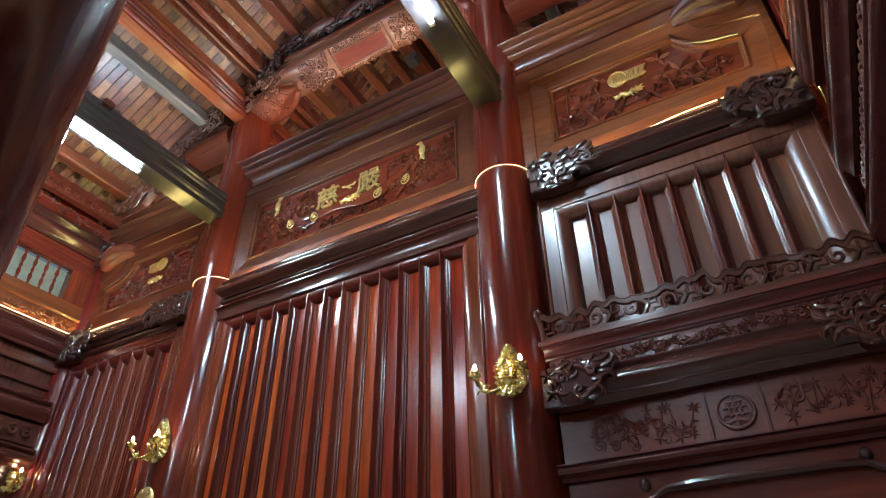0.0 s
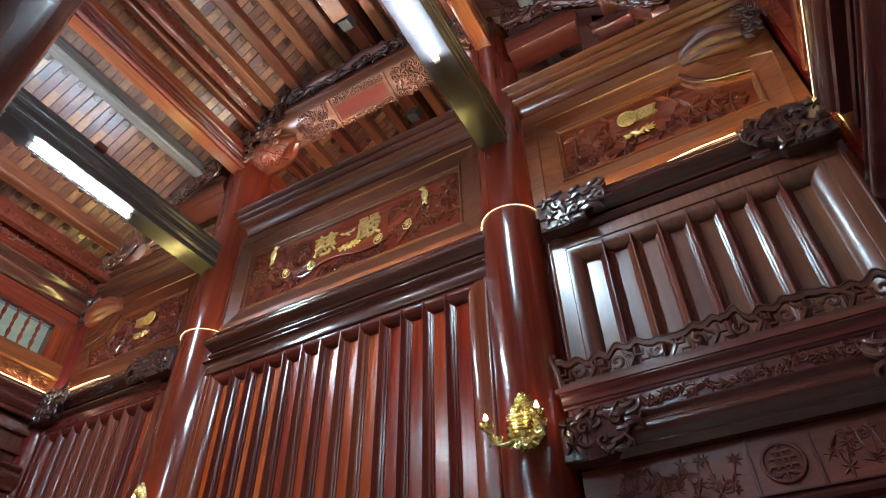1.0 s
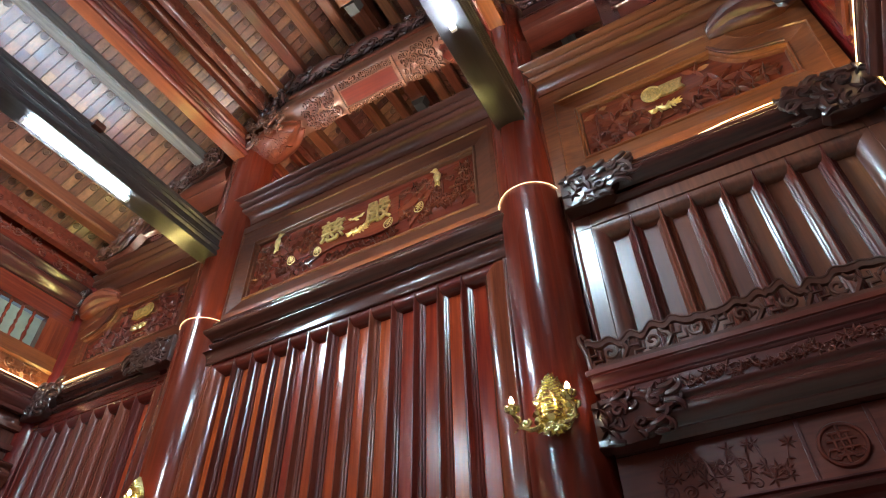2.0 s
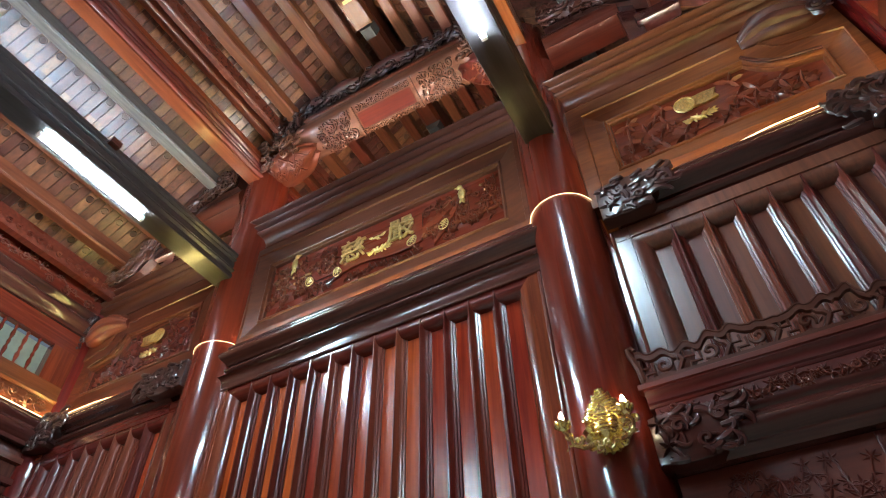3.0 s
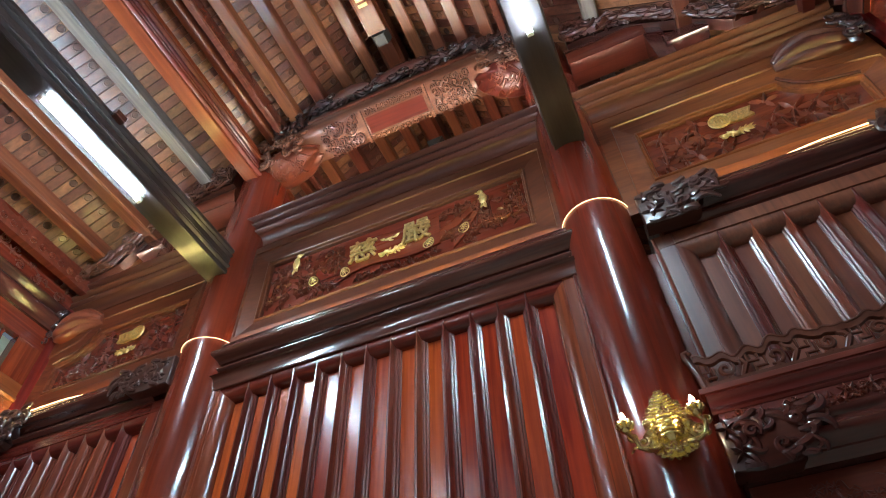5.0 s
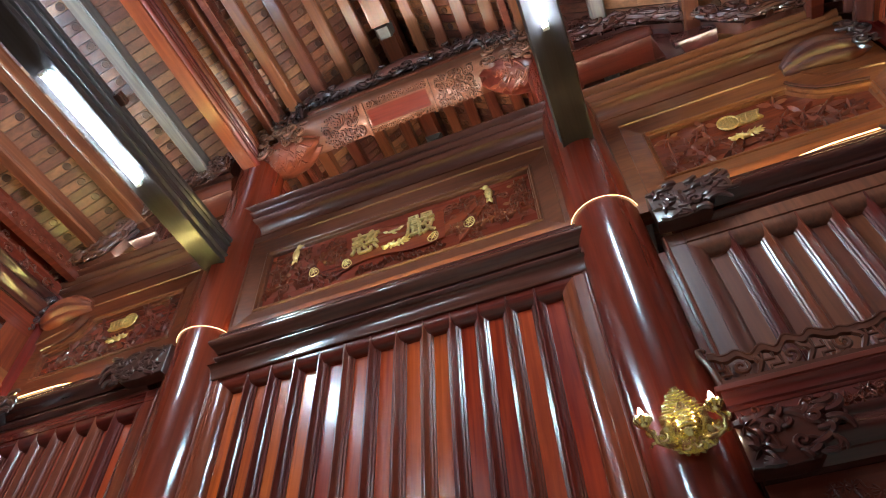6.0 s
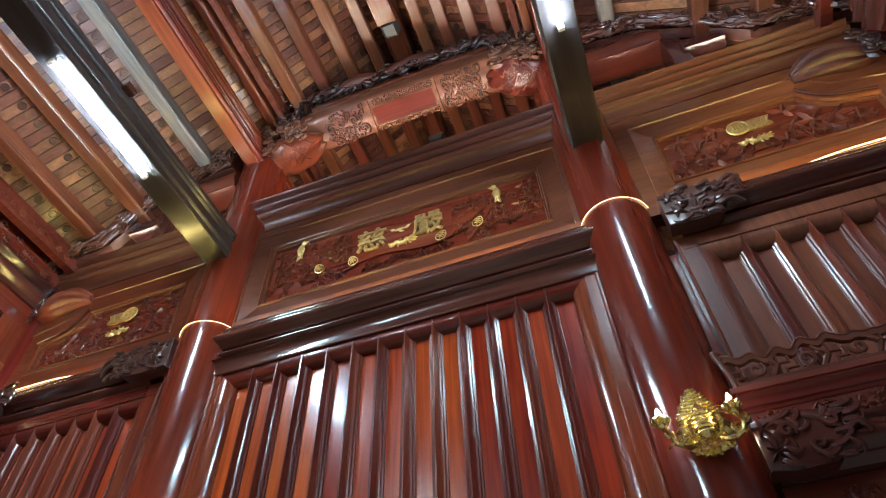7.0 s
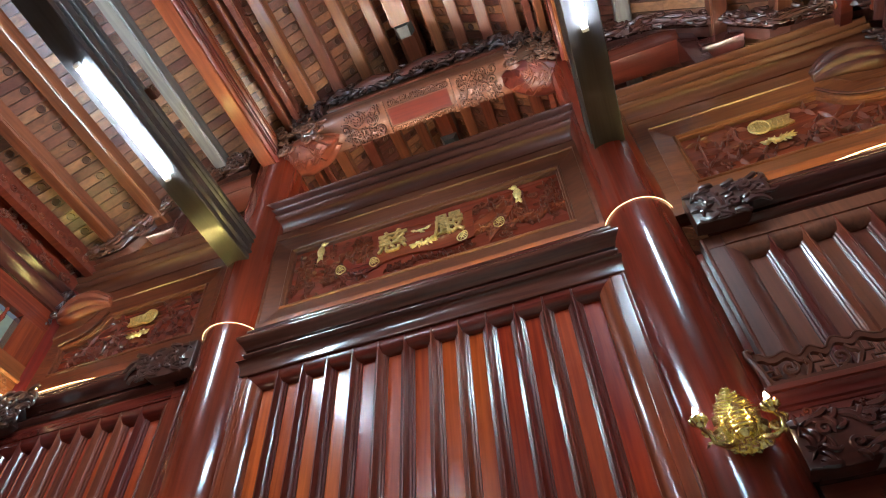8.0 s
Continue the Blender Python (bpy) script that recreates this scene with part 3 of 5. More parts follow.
def carved_end(th, xa, xb, z0, z1, y, seed, mat=None, bite=0.105):
    """A dark block whose low flame and cloud relief thins out along the rail in ragged tongues."""
    d = 1 if xb > xa else -1
    rng = random.Random(seed)
    h = z1 - z0
    span = abs(xb - xa)

    def px(f):
        return xa + d * span * f
    edge = [(0.0, 0.03), (0.30, 0.0), (0.52, 0.02), (0.58, 0.12), (0.56, 0.26), (0.64, 0.36), (0.68, 0.50), (0.74, 0.60), (0.78, 0.72), (0.74, 0.86), (0.66, 0.96), (0.50, 1.02), (0.30, 0.99), (0.12, 1.03), (0.0, 0.98)]
    outline = [(px(f), z0 + h * g) for f, g in edge]
    bm = bmesh.new()
    slab(bm, outline if d > 0 else outline[::-1], y, WB - bite)
    front = [e for e in bm.edges if all(abs(v.co.y - y) < 1e-5 for v in e.verts)]
    bmesh.ops.bevel(bm, geom=front, offset=0.010, segments=2, affect="EDGES", profile=0.5)
    part("carved_block", bm, mat or carve_dark, th, "blackish block under the relief", smooth=True)
    bm = bmesh.new()
    out = 0.0 if d > 0 else math.pi
    for k in range(30):
        f, g = 0.05 + 0.66 * rng.random(), rng.uniform(0.08, 0.92)
        flame(bm, px(f), z0 + h * g, out + rng.uniform(-1.1, 1.1), h * rng.uniform(0.28, 0.55), rng.choice((-1, 1)) * rng.uniform(1.6, 4.2), h * rng.uniform(0.040, 0.075), y + 0.002, z0 + 0.015, z1)
    for f, g in ((0.62, 0.10), (0.72, 0.30), (0.80, 0.48), (0.90, 0.66), (0.92, 0.80), (0.86, 0.92), (0.62, 0.97), (0.40, 0.98), (0.30, 0.04)):
        flame(bm, px(f - 0.20), z0 + h * (g + rng.uniform(-0.05, 0.05)), out + rng.uniform(-0.2, 0.2), span * 0.25, rng.choice((-1, 1)) * rng.uniform(1.4, 3.2), h * 0.075, y + 0.006, z0 + 0.015, z1 + 0.01)
    for f, g in ((0.45, 0.34), (0.26, 0.68), (0.62, 0.74)):
        spiral(bm, px(f), z0 + h * g, h * 0.15, 1.3, rng.uniform(0, 6.28), rng.choice((-1, 1)), y + 0.004, h * 0.055)
    star(bm, px(0.13), z0 + h * 0.36, h * 0.26, 5, y - 0.002, 0.016, rng)
    star(bm, px(0.08), z0 + h * 0.82, h * 0.22, 5, y - 0.002, 0.014, rng)
    tagged(part("carved_end", bm, mat or carve_dark, th, smooth=True), "blackish carved cloud scroll end", kind="stuff")


for i, (x0, x1) in enumerate(((COLS[1] + 0.235, 0.63), (2 * XC - 0.63, COLS[0] - 0.235))):
    th = moulding("carved_rail", x0 + 0.1, x1 - 0.1, 4.11, 4.41, WB, 0.19, dark["x"], "dark moulded rail with carved cloud ends", "carved rails")
    inner, outer, d = (x0, x1, 1) if i == 0 else (x1, x0, -1)
    carved_end(th, inner + (0.02 if i == 0 else 0.08), inner + d * 0.55, 4.14 if i == 0 else 4.17, 4.425, WB - 0.197, 5 + i)
    carved_end(th, outer + d * 0.02, outer - d * 0.50, 4.11, 4.42, WB - 0.197, 15 + i)


def wall_carving(outer, inner, label, mat):
    th = thing("wall_carving", label, "wall carving", "wall carvings")
    bm = bmesh.new()
    frame_board(bm, outer, inner, 3.335, WB, ((-0.160, 0.0), (-0.154, 0.0), (-0.150, 0.16), (-0.024, 0.50), (-0.020, 0.36), (-0.013, 0.30), (-0.006, 0.36), (-0.002, 0.62), (0.010, 0.68), (0.016, 1.0)))
    part("frame", bm, mat, th)
    bm = bmesh.new()
    xs, zs = [p[0] for p in outer], [p[1] for p in outer]
    box(bm, min(xs), max(xs), WB, WB + 0.03, min(zs), max(zs))
    part("backboard", bm, red["x"], th)
    return th


YC = WB - 0.003        # ground of the reliefs


def gilt(th, name, make, material=None):
    bm = bmesh.new()
    make(bm)
    return part(name, bm, material or gold, th, "gilded " + name.replace("_", " "), smooth=True)


def glyph(th, text, x, z, size):
    cu = bpy.data.curves.new("glyph", "FONT")
    cu.body, cu.size, cu.extrude, cu.bevel_depth, cu.offset = text, size, 0.008, 0.002, 0.0
    cu.align_x, cu.align_y = "CENTER", "CENTER"
    tmp = bpy.data.objects.new("glyph", cu)
    me = bpy.data.meshes.new_from_object(tmp)
    bpy.data.objects.remove(tmp)
    me.transform(pose(x, YC - 0.03, z, 90, 0, 0))
    me.materials.clear()
    me.materials.append(gold)
    ob = new("character", me)
    ob.parent = th
    ob["label"] = "gilded raised character"
    return ob


def bird(bm, x, z, s, d):
    y = YC - 0.02
    dome(bm, x, z, 0.022 * s, 0.05 * s, y, 0.02, 12, 4)
    dome(bm, x + d * 0.012 * s, z + 0.058 * s, 0.018 * s, 0.018 * s, y, 0.018, 10, 3)
    leaf(bm, x + d * 0.02 * s, z + 0.06 * s, 0.1 if d > 0 else 3.04, 0.025 * s, 0.012 * s, y, 0.01)
    leaf(bm, x, z - 0.015 * s, 0.9, 0.038 * s, 0.022 * s, y, 0.015)
    leaf(bm, x, z - 0.015 * s, 2.3, 0.038 * s, 0.022 * s, y, 0.015)
    leaf(bm, x, z - 0.03 * s, -1.57 - 0.25 * d, 0.06 * s, 0.026 * s, y, 0.012)
    leaf(bm, x, z - 0.03 * s, -1.57 + 0.35 * d, 0.05 * s, 0.02 * s, y, 0.012)


def knot(bm, x, z, s, tilt):
    """An oval rim with a woven key pattern inside."""
    c, n = math.cos(tilt), math.sin(tilt)

    def at(u, v):
        return (x + u * c - v * n, YC - 0.016, z + u * n + v * c)
    pts = [at(0.036 * s * math.cos(a) * (1 - 0.25 * math.sin(a)), 0.05 * s * math.sin(a)) for a in [6.2832 * i / 20 for i in range(21)]]
    sweep(bm, pts, 0.0045, 5)
    for k in (-0.018, 0.0, 0.018):
        sweep(bm, [at(-0.024 * s, k * s), at(0, (k + 0.014) * s), at(0.024 * s, k * s)], 0.0038, 5)
    sweep(bm, [at(0, -0.035 * s), at(0, 0.04 * s)], 0.0038, 5)


def beast(bm, x, z, s, d=1):
    """A crouching beast: short body, round head, legs, flaming mane and tail."""
    y = YC - 0.016
    sweep(bm, [(x + d * s * (-0.06 + 0.12 * t / 8), y, z + s * 0.012 * math.sin(t * 1.1)) for t in range(9)], lambda t: 0.017 * s * (0.5 + 0.5 * math.sin(math.pi * (0.15 + 0.7 * t))), 8)
    dome(bm, x - d * 0.072 * s, z - 0.008 * s, 0.024 * s, 0.020 * s, y, 0.022, 10, 3)
    for u, a, l in ((0.045, 0.45, 0.085), (0.05, 0.05, 0.075), (0.04, 0.85, 0.06), (0.055, -0.35, 0.06), (-0.035, 1.9, 0.04), (-0.02, 1.2, 0.045), (0.015, 1.0, 0.05), (-0.05, -2.3, 0.045), (-0.03, -1.5, 0.05), (0.02, -1.2, 0.05), (0.045, -1.0, 0.05), (-0.075, 2.7, 0.035)):
        leaf(bm, x + d * u * s, z, a if d > 0 else math.pi - a, l * s, 0.020 * s, y, 0.014)


# centre panel
th = wall_carving(rect_loop(COLS[0] + 0.19, COLS[1] - 0.19, 4.45, 5.53), rect_loop(-3.895, -1.722, 4.69, 5.302), "carved red panel with two gilded characters, birds and key knots", frame_wood)
bm = bmesh.new()


def ribbon(bm, pts, w0, y):
    """A broad flat band along a line, slightly raised, with rolled edges."""
    a = [(p[0], p[1] + w0) for p in pts]
    b = [(p[0], p[1] - w0) for p in pts]
    slab(bm, b + a[::-1], y, YC + 0.004)
    for e in (a, b):
        sweep(bm, [(p[0], y, p[1]) for p in e], 0.006, 5)


ribbon(bm, [(-3.16 + 0.76 * t / 12, 5.01 + 0.03 * math.sin(t / 12 * 6.28)) for t in range(13)], 0.155, YC - 0.014)
part("scroll", bm, red["x"], th, "plain raised wooden scroll ground", smooth=True)
for xs in (((-3.70, 5.16), (-3.60, 5.10), (-3.50, 4.98), (-3.42, 4.84), (-3.36, 4.76)), ((-3.44, 5.02), (-3.36, 4.90), (-3.26, 4.86), (-3.14, 4.90)), ((-2.42, 4.92), (-2.34, 4.98), (-2.26, 5.02), (-2.15, 5.12)), ((-2.30, 4.80), (-2.22, 4.90), (-2.14, 5.02), (-2.06, 5.16))):
    bm = bmesh.new()
    ribbon(bm, xs, 0.05, YC - 0.010)
    part("ribbon", bm, red["x"], th, smooth=True)
bm = bmesh.new()
vine(bm, rect(-3.86, -3.22, 4.71, 5.28), YC, 46, 0.06, 31, lift=0.02)
vine(bm, rect(-2.36, -1.73, 4.73, 5.28), YC, 46, 0.06, 32, lift=0.02)
vine(bm, rect(-3.1, -2.4, 4.73, 4.84), YC, 18, 0.05, 33, lift=0.02)
clouds(bm, rect(-3.84, -3.2, 4.74, 5.27), YC, 40, 0.035, 34, 0.22)
clouds(bm, rect(-2.38, -1.74, 4.74, 5.27), YC, 40, 0.035, 35, 0.22)
part("foliage_relief", bm, carve_panel, th, "dense carved branches and blossoms", smooth=True)
glyph(th, "慈", -3.03, 5.035, 0.255)
glyph(th, "嚴", -2.585, 5.045, 0.255)
gilt(th, "bird", lambda b: bird(b, -3.645, 5.20, 1.4, 1))
gilt(th, "bird", lambda b: bird(b, -2.045, 5.165, 1.4, -1))
for x, z, t in ((-3.455, 4.925, 0.4), (-3.178, 4.90, 0.3), (-2.487, 4.89, -0.5), (-2.21, 4.92, -0.4)):
    gilt(th, "key_knot", lambda b: knot(b, x, z, 1.0, t))
gilt(th, "beast", lambda b: beast(b, -2.79, 4.945, 1.05))
gilt(th, "blossom_twig", lambda b: (leaf(b, -2.86, 5.09, 0.1, 0.10, 0.03, YC - 0.02, 0.012), leaf(b, -2.78, 5.085, 0.5, 0.07, 0.03, YC - 0.02, 0.012), leaf(b, -2.82, 5.085, -0.5, 0.06, 0.025, YC - 0.02, 0.012), leaf(b, -2.84, 5.10, 2.9, 0.05, 0.03, YC - 0.02, 0.012)))


def side_carving(side, seed, label):
    """Carved panel of a side bay, its upper outer corner cut by a hollow curve."""
    def X(x):
        return x if side > 0 else 2 * XC - x
    hollow = [(0.45, 4.97), (0.40, 4.985), (0.33, 5.0), (0.25, 5.02), (0.18, 5.055), (0.12, 5.11), (0.075, 5.17), (0.05, 5.215)]
    inner = [(-0.885, 4.705), (0.43, 4.705)] + hollow + [(-0.875, 5.215)]
    outer = rect_loop(COLS[1] + 0.19, 0.655, 4.40, 5.49)
    if side < 0:
        inner = [(X(a), b) for a, b in inner][::-1]
        outer = rect_loop(X(0.655), COLS[0] - 0.19, 4.40, 5.49)
    # warmer wood than the centre frame: some strip glow is in its colour
    th = wall_carving(outer, inner, label, mid["x"])
    bm = bmesh.new()
    sweep(bm, [(X(a), 3.335, b + 0.012) for a, b in hollow], 0.011, 8)
    part("beading", bm, dark["x"], th, "dark bead along the hollow corner", smooth=True)
    bm = bmesh.new()
    rng = random.Random(seed)
    hot = [(-0.758, 5.12), (-0.51, 5.14), (-0.60, 4.82), (-0.79, 4.81), (-0.07, 5.12), (0.04, 4.95), (0.10, 4.82), (0.27, 4.83), (-0.66, 4.97), (-0.45, 4.80), (-0.16, 4.82), (-0.08, 4.95), (-0.52, 4.98), (0.17, 4.94)]
    for k, (x, z) in enumerate(hot):
        star(bm, X(x), z, 0.105 * rng.uniform(0.8, 1.2), rng.randint(4, 6), YC, 0.026, rng, 5.0)
        dome(bm, X(x), z, 0.014, 0.014, YC, 0.024, 8, 2)
        x2, z2 = hot[(k * 5 + 3) % len(hot)]
        if abs(x - x2) < 0.35:
            pts = [(X(x + (x2 - x) * t / 8), YC - 0.006, z + (z2 - z) * t / 8 + 0.035 * math.sin(t / 8 * 6.28)) for t in range(9)]
            sweep(bm, pts, 0.008, 6)
    vine(bm, lambda u, v: (X(-0.84 + 1.2 * u), 4.74 + 0.24 * v), YC, 36, 0.055, seed + 1, lambda x, z: abs(x - X(-0.30)) < 0.16 and z > 4.82, 0.006, 4, 0.016)
    part("foliage_relief", bm, carve_panel, th, "carved branches with pointed leaves", smooth=True)
    gilt(th, "disc", lambda b: (dome(b, X(-0.375), 5.07, 0.072, 0.075, YC - 0.012, 0.012, 20, 4), sweep(b, [(X(-0.375) + 0.066 * math.cos(a), YC - 0.02, 5.07 + 0.068 * math.sin(a)) for a in [6.2832 * i / 20 for i in range(21)]], 0.007, 6),
                                [sweep(b, [(X(-0.375) + k, YC - 0.026, 5.035), (X(-0.375) + k, YC - 0.026, 5.105)], 0.004, 5) for k in (-0.03, -0.01, 0.01, 0.03)]))

    def banner(b):
        pts = [(X(-0.33), 5.02), (X(-0.25), 5.01), (X(-0.165), 5.03), (X(-0.185), 5.07), (X(-0.16), 5.12), (X(-0.24), 5.125), (X(-0.33), 5.12)]
        slab(b, pts if side > 0 else pts[::-1], YC - 0.018, YC)
        for k in range(4):
            sweep(b, [(X(-0.30 + 0.035 * k), YC - 0.02, 5.04), (X(-0.285 + 0.035 * k), YC - 0.02, 5.10)], 0.005, 5)
    gilt(th, "banner", banner)
    gilt(th, "beast", lambda b: beast(b, X(-0.33), 4.895, 1.0, side))
    return th


side_carving(1, 51, "carved red panel with bamboo leaves, gilded disc and beast")
side_carving(-1, 71, "carved red panel with crowded leaves and gilded emblem")


def cloud_bracket(side):
    """A dark swelling cloud bracket in the upper outer corner of a side bay."""
    def X(x):
        return x if side > 0 else 2 * XC - x
    th = thing("cloud_bracket", "dark carved cloud bracket under the side rail", "bracket", "cloud brackets")
    bm = bmesh.new()
    rings = []
    for i in range(19):
        t = i / 18
        s = math.sin(math.pi * (0.06 + 0.9 * t)) ** 0.6
        ring = []
        for k in range(72):
            a = 2 * math.pi * k / 72
            rib = 0.92 + 0.16 * abs(math.cos(5 * a + 2.0 * t)) + 0.02 * math.cos(17 * a)
            ring.append((X(0.09 + 0.55 * t), 3.37 + 0.17 * s * rib * math.cos(a), 5.375 - 0.03 * t + (0.14 - 0.02 * t) * s * rib * math.sin(a) + 0.03 * math.sin(6 * t)))
        rings.append(ring)
    loft(bm, rings)
    part("body", bm, carve_brown if side > 0 else carve_panel, th, smooth=True)
    bm = bmesh.new()
    clouds(bm, lambda u, v: (X(0.50 + 0.13 * u), 5.2 + 0.34 * v), 3.27, 16, 0.05, 90 + side, 0.32, 0.05)
    part("cloud_relief", bm, carve_dark, th, smooth=True)


cloud_bracket(1)
cloud_bracket(-1)


# ---- carved door head in the open side bay ----
head = thing("door_head", "dark carved door head with fretwork crest and medallion", "door head")
DX0, DX1 = COLS[1] + 0.20, 0.64
bar(head, "cornice", head_wood, DX0 - 0.02, DX1, 3.242, WB, 3.045, 3.075)
bm = bmesh.new()
prism(bm, [(WB, 2.962), (3.286, 2.962), (3.281, 2.968), (3.281, 2.978), (3.272, 2.985), (3.270, 3.005), (3.262, 3.025), (3.250, 3.036), (3.250, 3.045), (WB, 3.045)], "x", DX0, DX1)
part("cove", bm, head_wood, head, smooth=True)
# pierced crest
bm = bmesh.new()


def wavy(x):
    return 3.215 + 0.014 * math.sin(x * 15.0) + 0.024 * abs(math.sin(x * 26.0)) + 0.010 * math.sin(x * 61.0) + (0.03 if abs((x + 0.26) % 2) < 0.09 else 0)


K = 120
tops = [(DX0 + 0.005 + (DX1 - DX0 - 0.005) * t / K, wavy(DX0 + (DX1 - DX0) * t / K)) for t in range(K + 1)]
slab(bm, [(a, b - 0.034) for a, b in tops] + tops[::-1], 3.252, 3.278)
slab(bm, [(DX0 + 0.005, 3.072), (DX1, 3.072), (DX1, 3.096), (DX0 + 0.005, 3.096)], 3.252, 3.28)
sweep(bm, [(a, 3.252, b) for a, b in tops], 0.006, 6)
sweep(bm, [(DX0 + 0.008, 3.262, 3.272), (DX0 - 0.004, 3.262, 3.290), (DX0 - 0.022, 3.262, 3.284), (DX0 - 0.022, 3.263, 3.258), (DX0 - 0.006, 3.265, 3.215), (DX0 + 0.008, 3.267, 3.16), (DX0 + 0.016, 3.268, 3.08)], lambda t: 0.010 + 0.010 * t, 8)
rng = random.Random(8)
x = DX0 + 0.015
k = 0
while x < DX1 - 0.05:
    # hooked key, curl and stem by turns, with open gaps between
    if k % 3 == 0:
        w = rng.uniform(0.055, 0.07)
        for path in ([(x, 3.205), (x, 3.155), (x + w * 0.62, 3.155), (x + w * 0.62, 3.185)], [(x + w * 0.3, 3.09), (x + w * 0.3, 3.122), (x + w, 3.122), (x + w, 3.165)]):
            sweep(bm, [(px, 3.262, pz) for px, pz in path], 0.0085, 6)
        x += w + 0.012
    elif k % 3 == 1:
        w = rng.uniform(0.06, 0.075)
        spiral(bm, x + w / 2, 3.148, 0.040, 1.15, rng.uniform(0, 6.28), rng.choice((-1, 1)), 3.262, 0.012, 6, 0.1)
        sweep(bm, [(x + 0.004, 3.262, 3.09), (x + w * 0.5, 3.262, 3.105), (x + w - 0.004, 3.262, 3.088)], 0.011, 6)
        x += w + 0.008
    else:
        w = rng.uniform(0.04, 0.055)
        sweep(bm, [(x, 3.262, 3.205), (x + w * 0.3, 3.262, 3.18), (x + w * 0.75, 3.262, 3.17), (x + w, 3.262, 3.145), (x + w * 0.6, 3.262, 3.115), (x + w * 0.2, 3.262, 3.09)], lambda t: 0.010 + 0.006 * math.sin(math.pi * t), 6)
        leaf(bm, x + w * 0.5, 3.15, rng.uniform(0, 6), 0.04, 0.016, 3.256, 0.01)
        x += w + 0.012
    k += 1
part("crest", bm, carve_maroon, head, "pierced wavy fretwork crest", smooth=True)
bar(head, "frieze", head_wood, DX0 + 0.02, DX1, 3.288, WB, 2.86, 2.962, bevel=0.003)
bm = bmesh.new()
vine(bm, rect(DX0 + 0.05, DX1 - 0.02, 2.88, 2.945), 3.286, 90, 0.040, 61, None, 0.005, 5, 0.009)
clouds(bm, rect(DX0 + 0.05, DX1 - 0.02, 2.88, 2.945), 3.286, 40, 0.020, 62, 0.3)
part("frieze_relief", bm, head_wood, head, "carved leaf frieze", smooth=True)
bm = bmesh.new()
prism(bm, [(WB, 2.655), (3.29, 2.655), (3.275, 2.67), (3.26, 2.69), (3.262, 2.70)] + roll(3.40, 0.145, 0.035, 2.705, 2.81, 10) + [(3.262, 2.82), (3.25, 2.835), (3.25, 2.855), (3.262, 2.862), (WB, 2.862)], "x", DX0 + 0.02, DX1)
part("beam", bm, dark["x"], head, "round dark door beam", smooth=True)
carved_end(head, DX0 - 0.015, DX0 + 0.46, 2.65, 2.885, 3.210, 43, carve_maroon)
carved_end(head, DX1, DX1 - 0.46, 2.65, 2.885, 3.210, 44, carve_maroon)
bar(head, "lintel_board", head_wood, DX0 + 0.02, DX1, 3.345, WB, 2.37, 2.655, bevel=0.003)
for x0, x1, s in ((-0.98, -0.36, 81), (-0.08, 0.56, 82)):
    bm = bmesh.new()
    vine(bm, rect(x0 + 0.04, x1 - 0.04, 2.40, 2.62), 3.345, 26, 0.042, s, None, 0.004, 6, 0.006)
    clouds(bm, rect(x0 + 0.05, x1 - 0.05, 2.42, 2.60), 3.347, 12, 0.030, s + 7, 0.16)
    part("blossom_relief", bm, head_wood, head, "carved plum branch", smooth=True)
for x in (-0.35, -0.09):
    bar(head, "divider", head_wood, x - 0.008, x + 0.008, 3.335, 3.347, 2.38, 2.65, bevel=0.002)
bm = bmesh.new()
mx, mz, my = -0.22, 2.51, 3.337
sweep(bm, [(mx + 0.084 * math.cos(a), my, mz + 0.084 * math.sin(a)) for a in [6.2832 * i / 28 for i in range(29)]], 0.009, 6)
for k in (-0.045, -0.015, 0.018, 0.048):
    w = 0.055 if abs(k) < 0.03 else 0.04
    sweep(bm, [(mx - w, my, mz + k), (mx + w, my, mz + k)], 0.007, 6)
for k in (-0.025, 0.025):
    sweep(bm, [(mx + k, my, mz - 0.03), (mx + k, my, mz + 0.04)], 0.007, 6)
sweep(bm, [(mx, my, mz - 0.075), (mx, my, mz + 0.078)], 0.007, 6)
sweep(bm, [(mx - 0.06, my, mz - 0.02), (mx - 0.07, my, mz - 0.05), (mx - 0.03, my, mz - 0.055), (mx, my, mz - 0.03), (mx + 0.03, my, mz - 0.055), (mx + 0.07, my, mz - 0.05), (mx + 0.06, my, mz - 0.02)], 0.007, 6)
slab(bm, [(mx + 0.088 * math.cos(6.2832 * i / 28), mz + 0.088 * math.sin(6.2832 * i / 28)) for i in range(28)], my + 0.003, 3.346)
part("medallion", bm, carve_panel, head, "round carved longevity medallion", smooth=True)
bm = bmesh.new()
prism(bm, [(WB, 2.29), (3.33, 2.29), (3.325, 2.31), (3.29, 2.325), (3.28, 2.345), (3.285, 2.36), (3.27, 2.365), (3.27, 2.372), (WB, 2.372)], "x", DX0 - 0.005, DX1)
part("ledge", bm, head_wood, head, smooth=True)
bar(head, "panel", carve_panel, DX0 + 0.02, DX1, 3.36, WB, 1.9, 2.29, bevel=0.003)
bm = bmesh.new()
sweep(bm, [(-0.70, 3.355, 2.16), (-0.62, 3.34, 2.20), (-0.5, 3.335, 2.205), (-0.2, 3.335, 2.205), (0.1, 3.335, 2.205), (0.22, 3.34, 2.2), (0.3, 3.355, 2.16)], lambda t: 0.016 + 0.008 * math.sin(math.pi * t), 8)
part("raised_bead", bm, dark["x"], head, smooth=True)
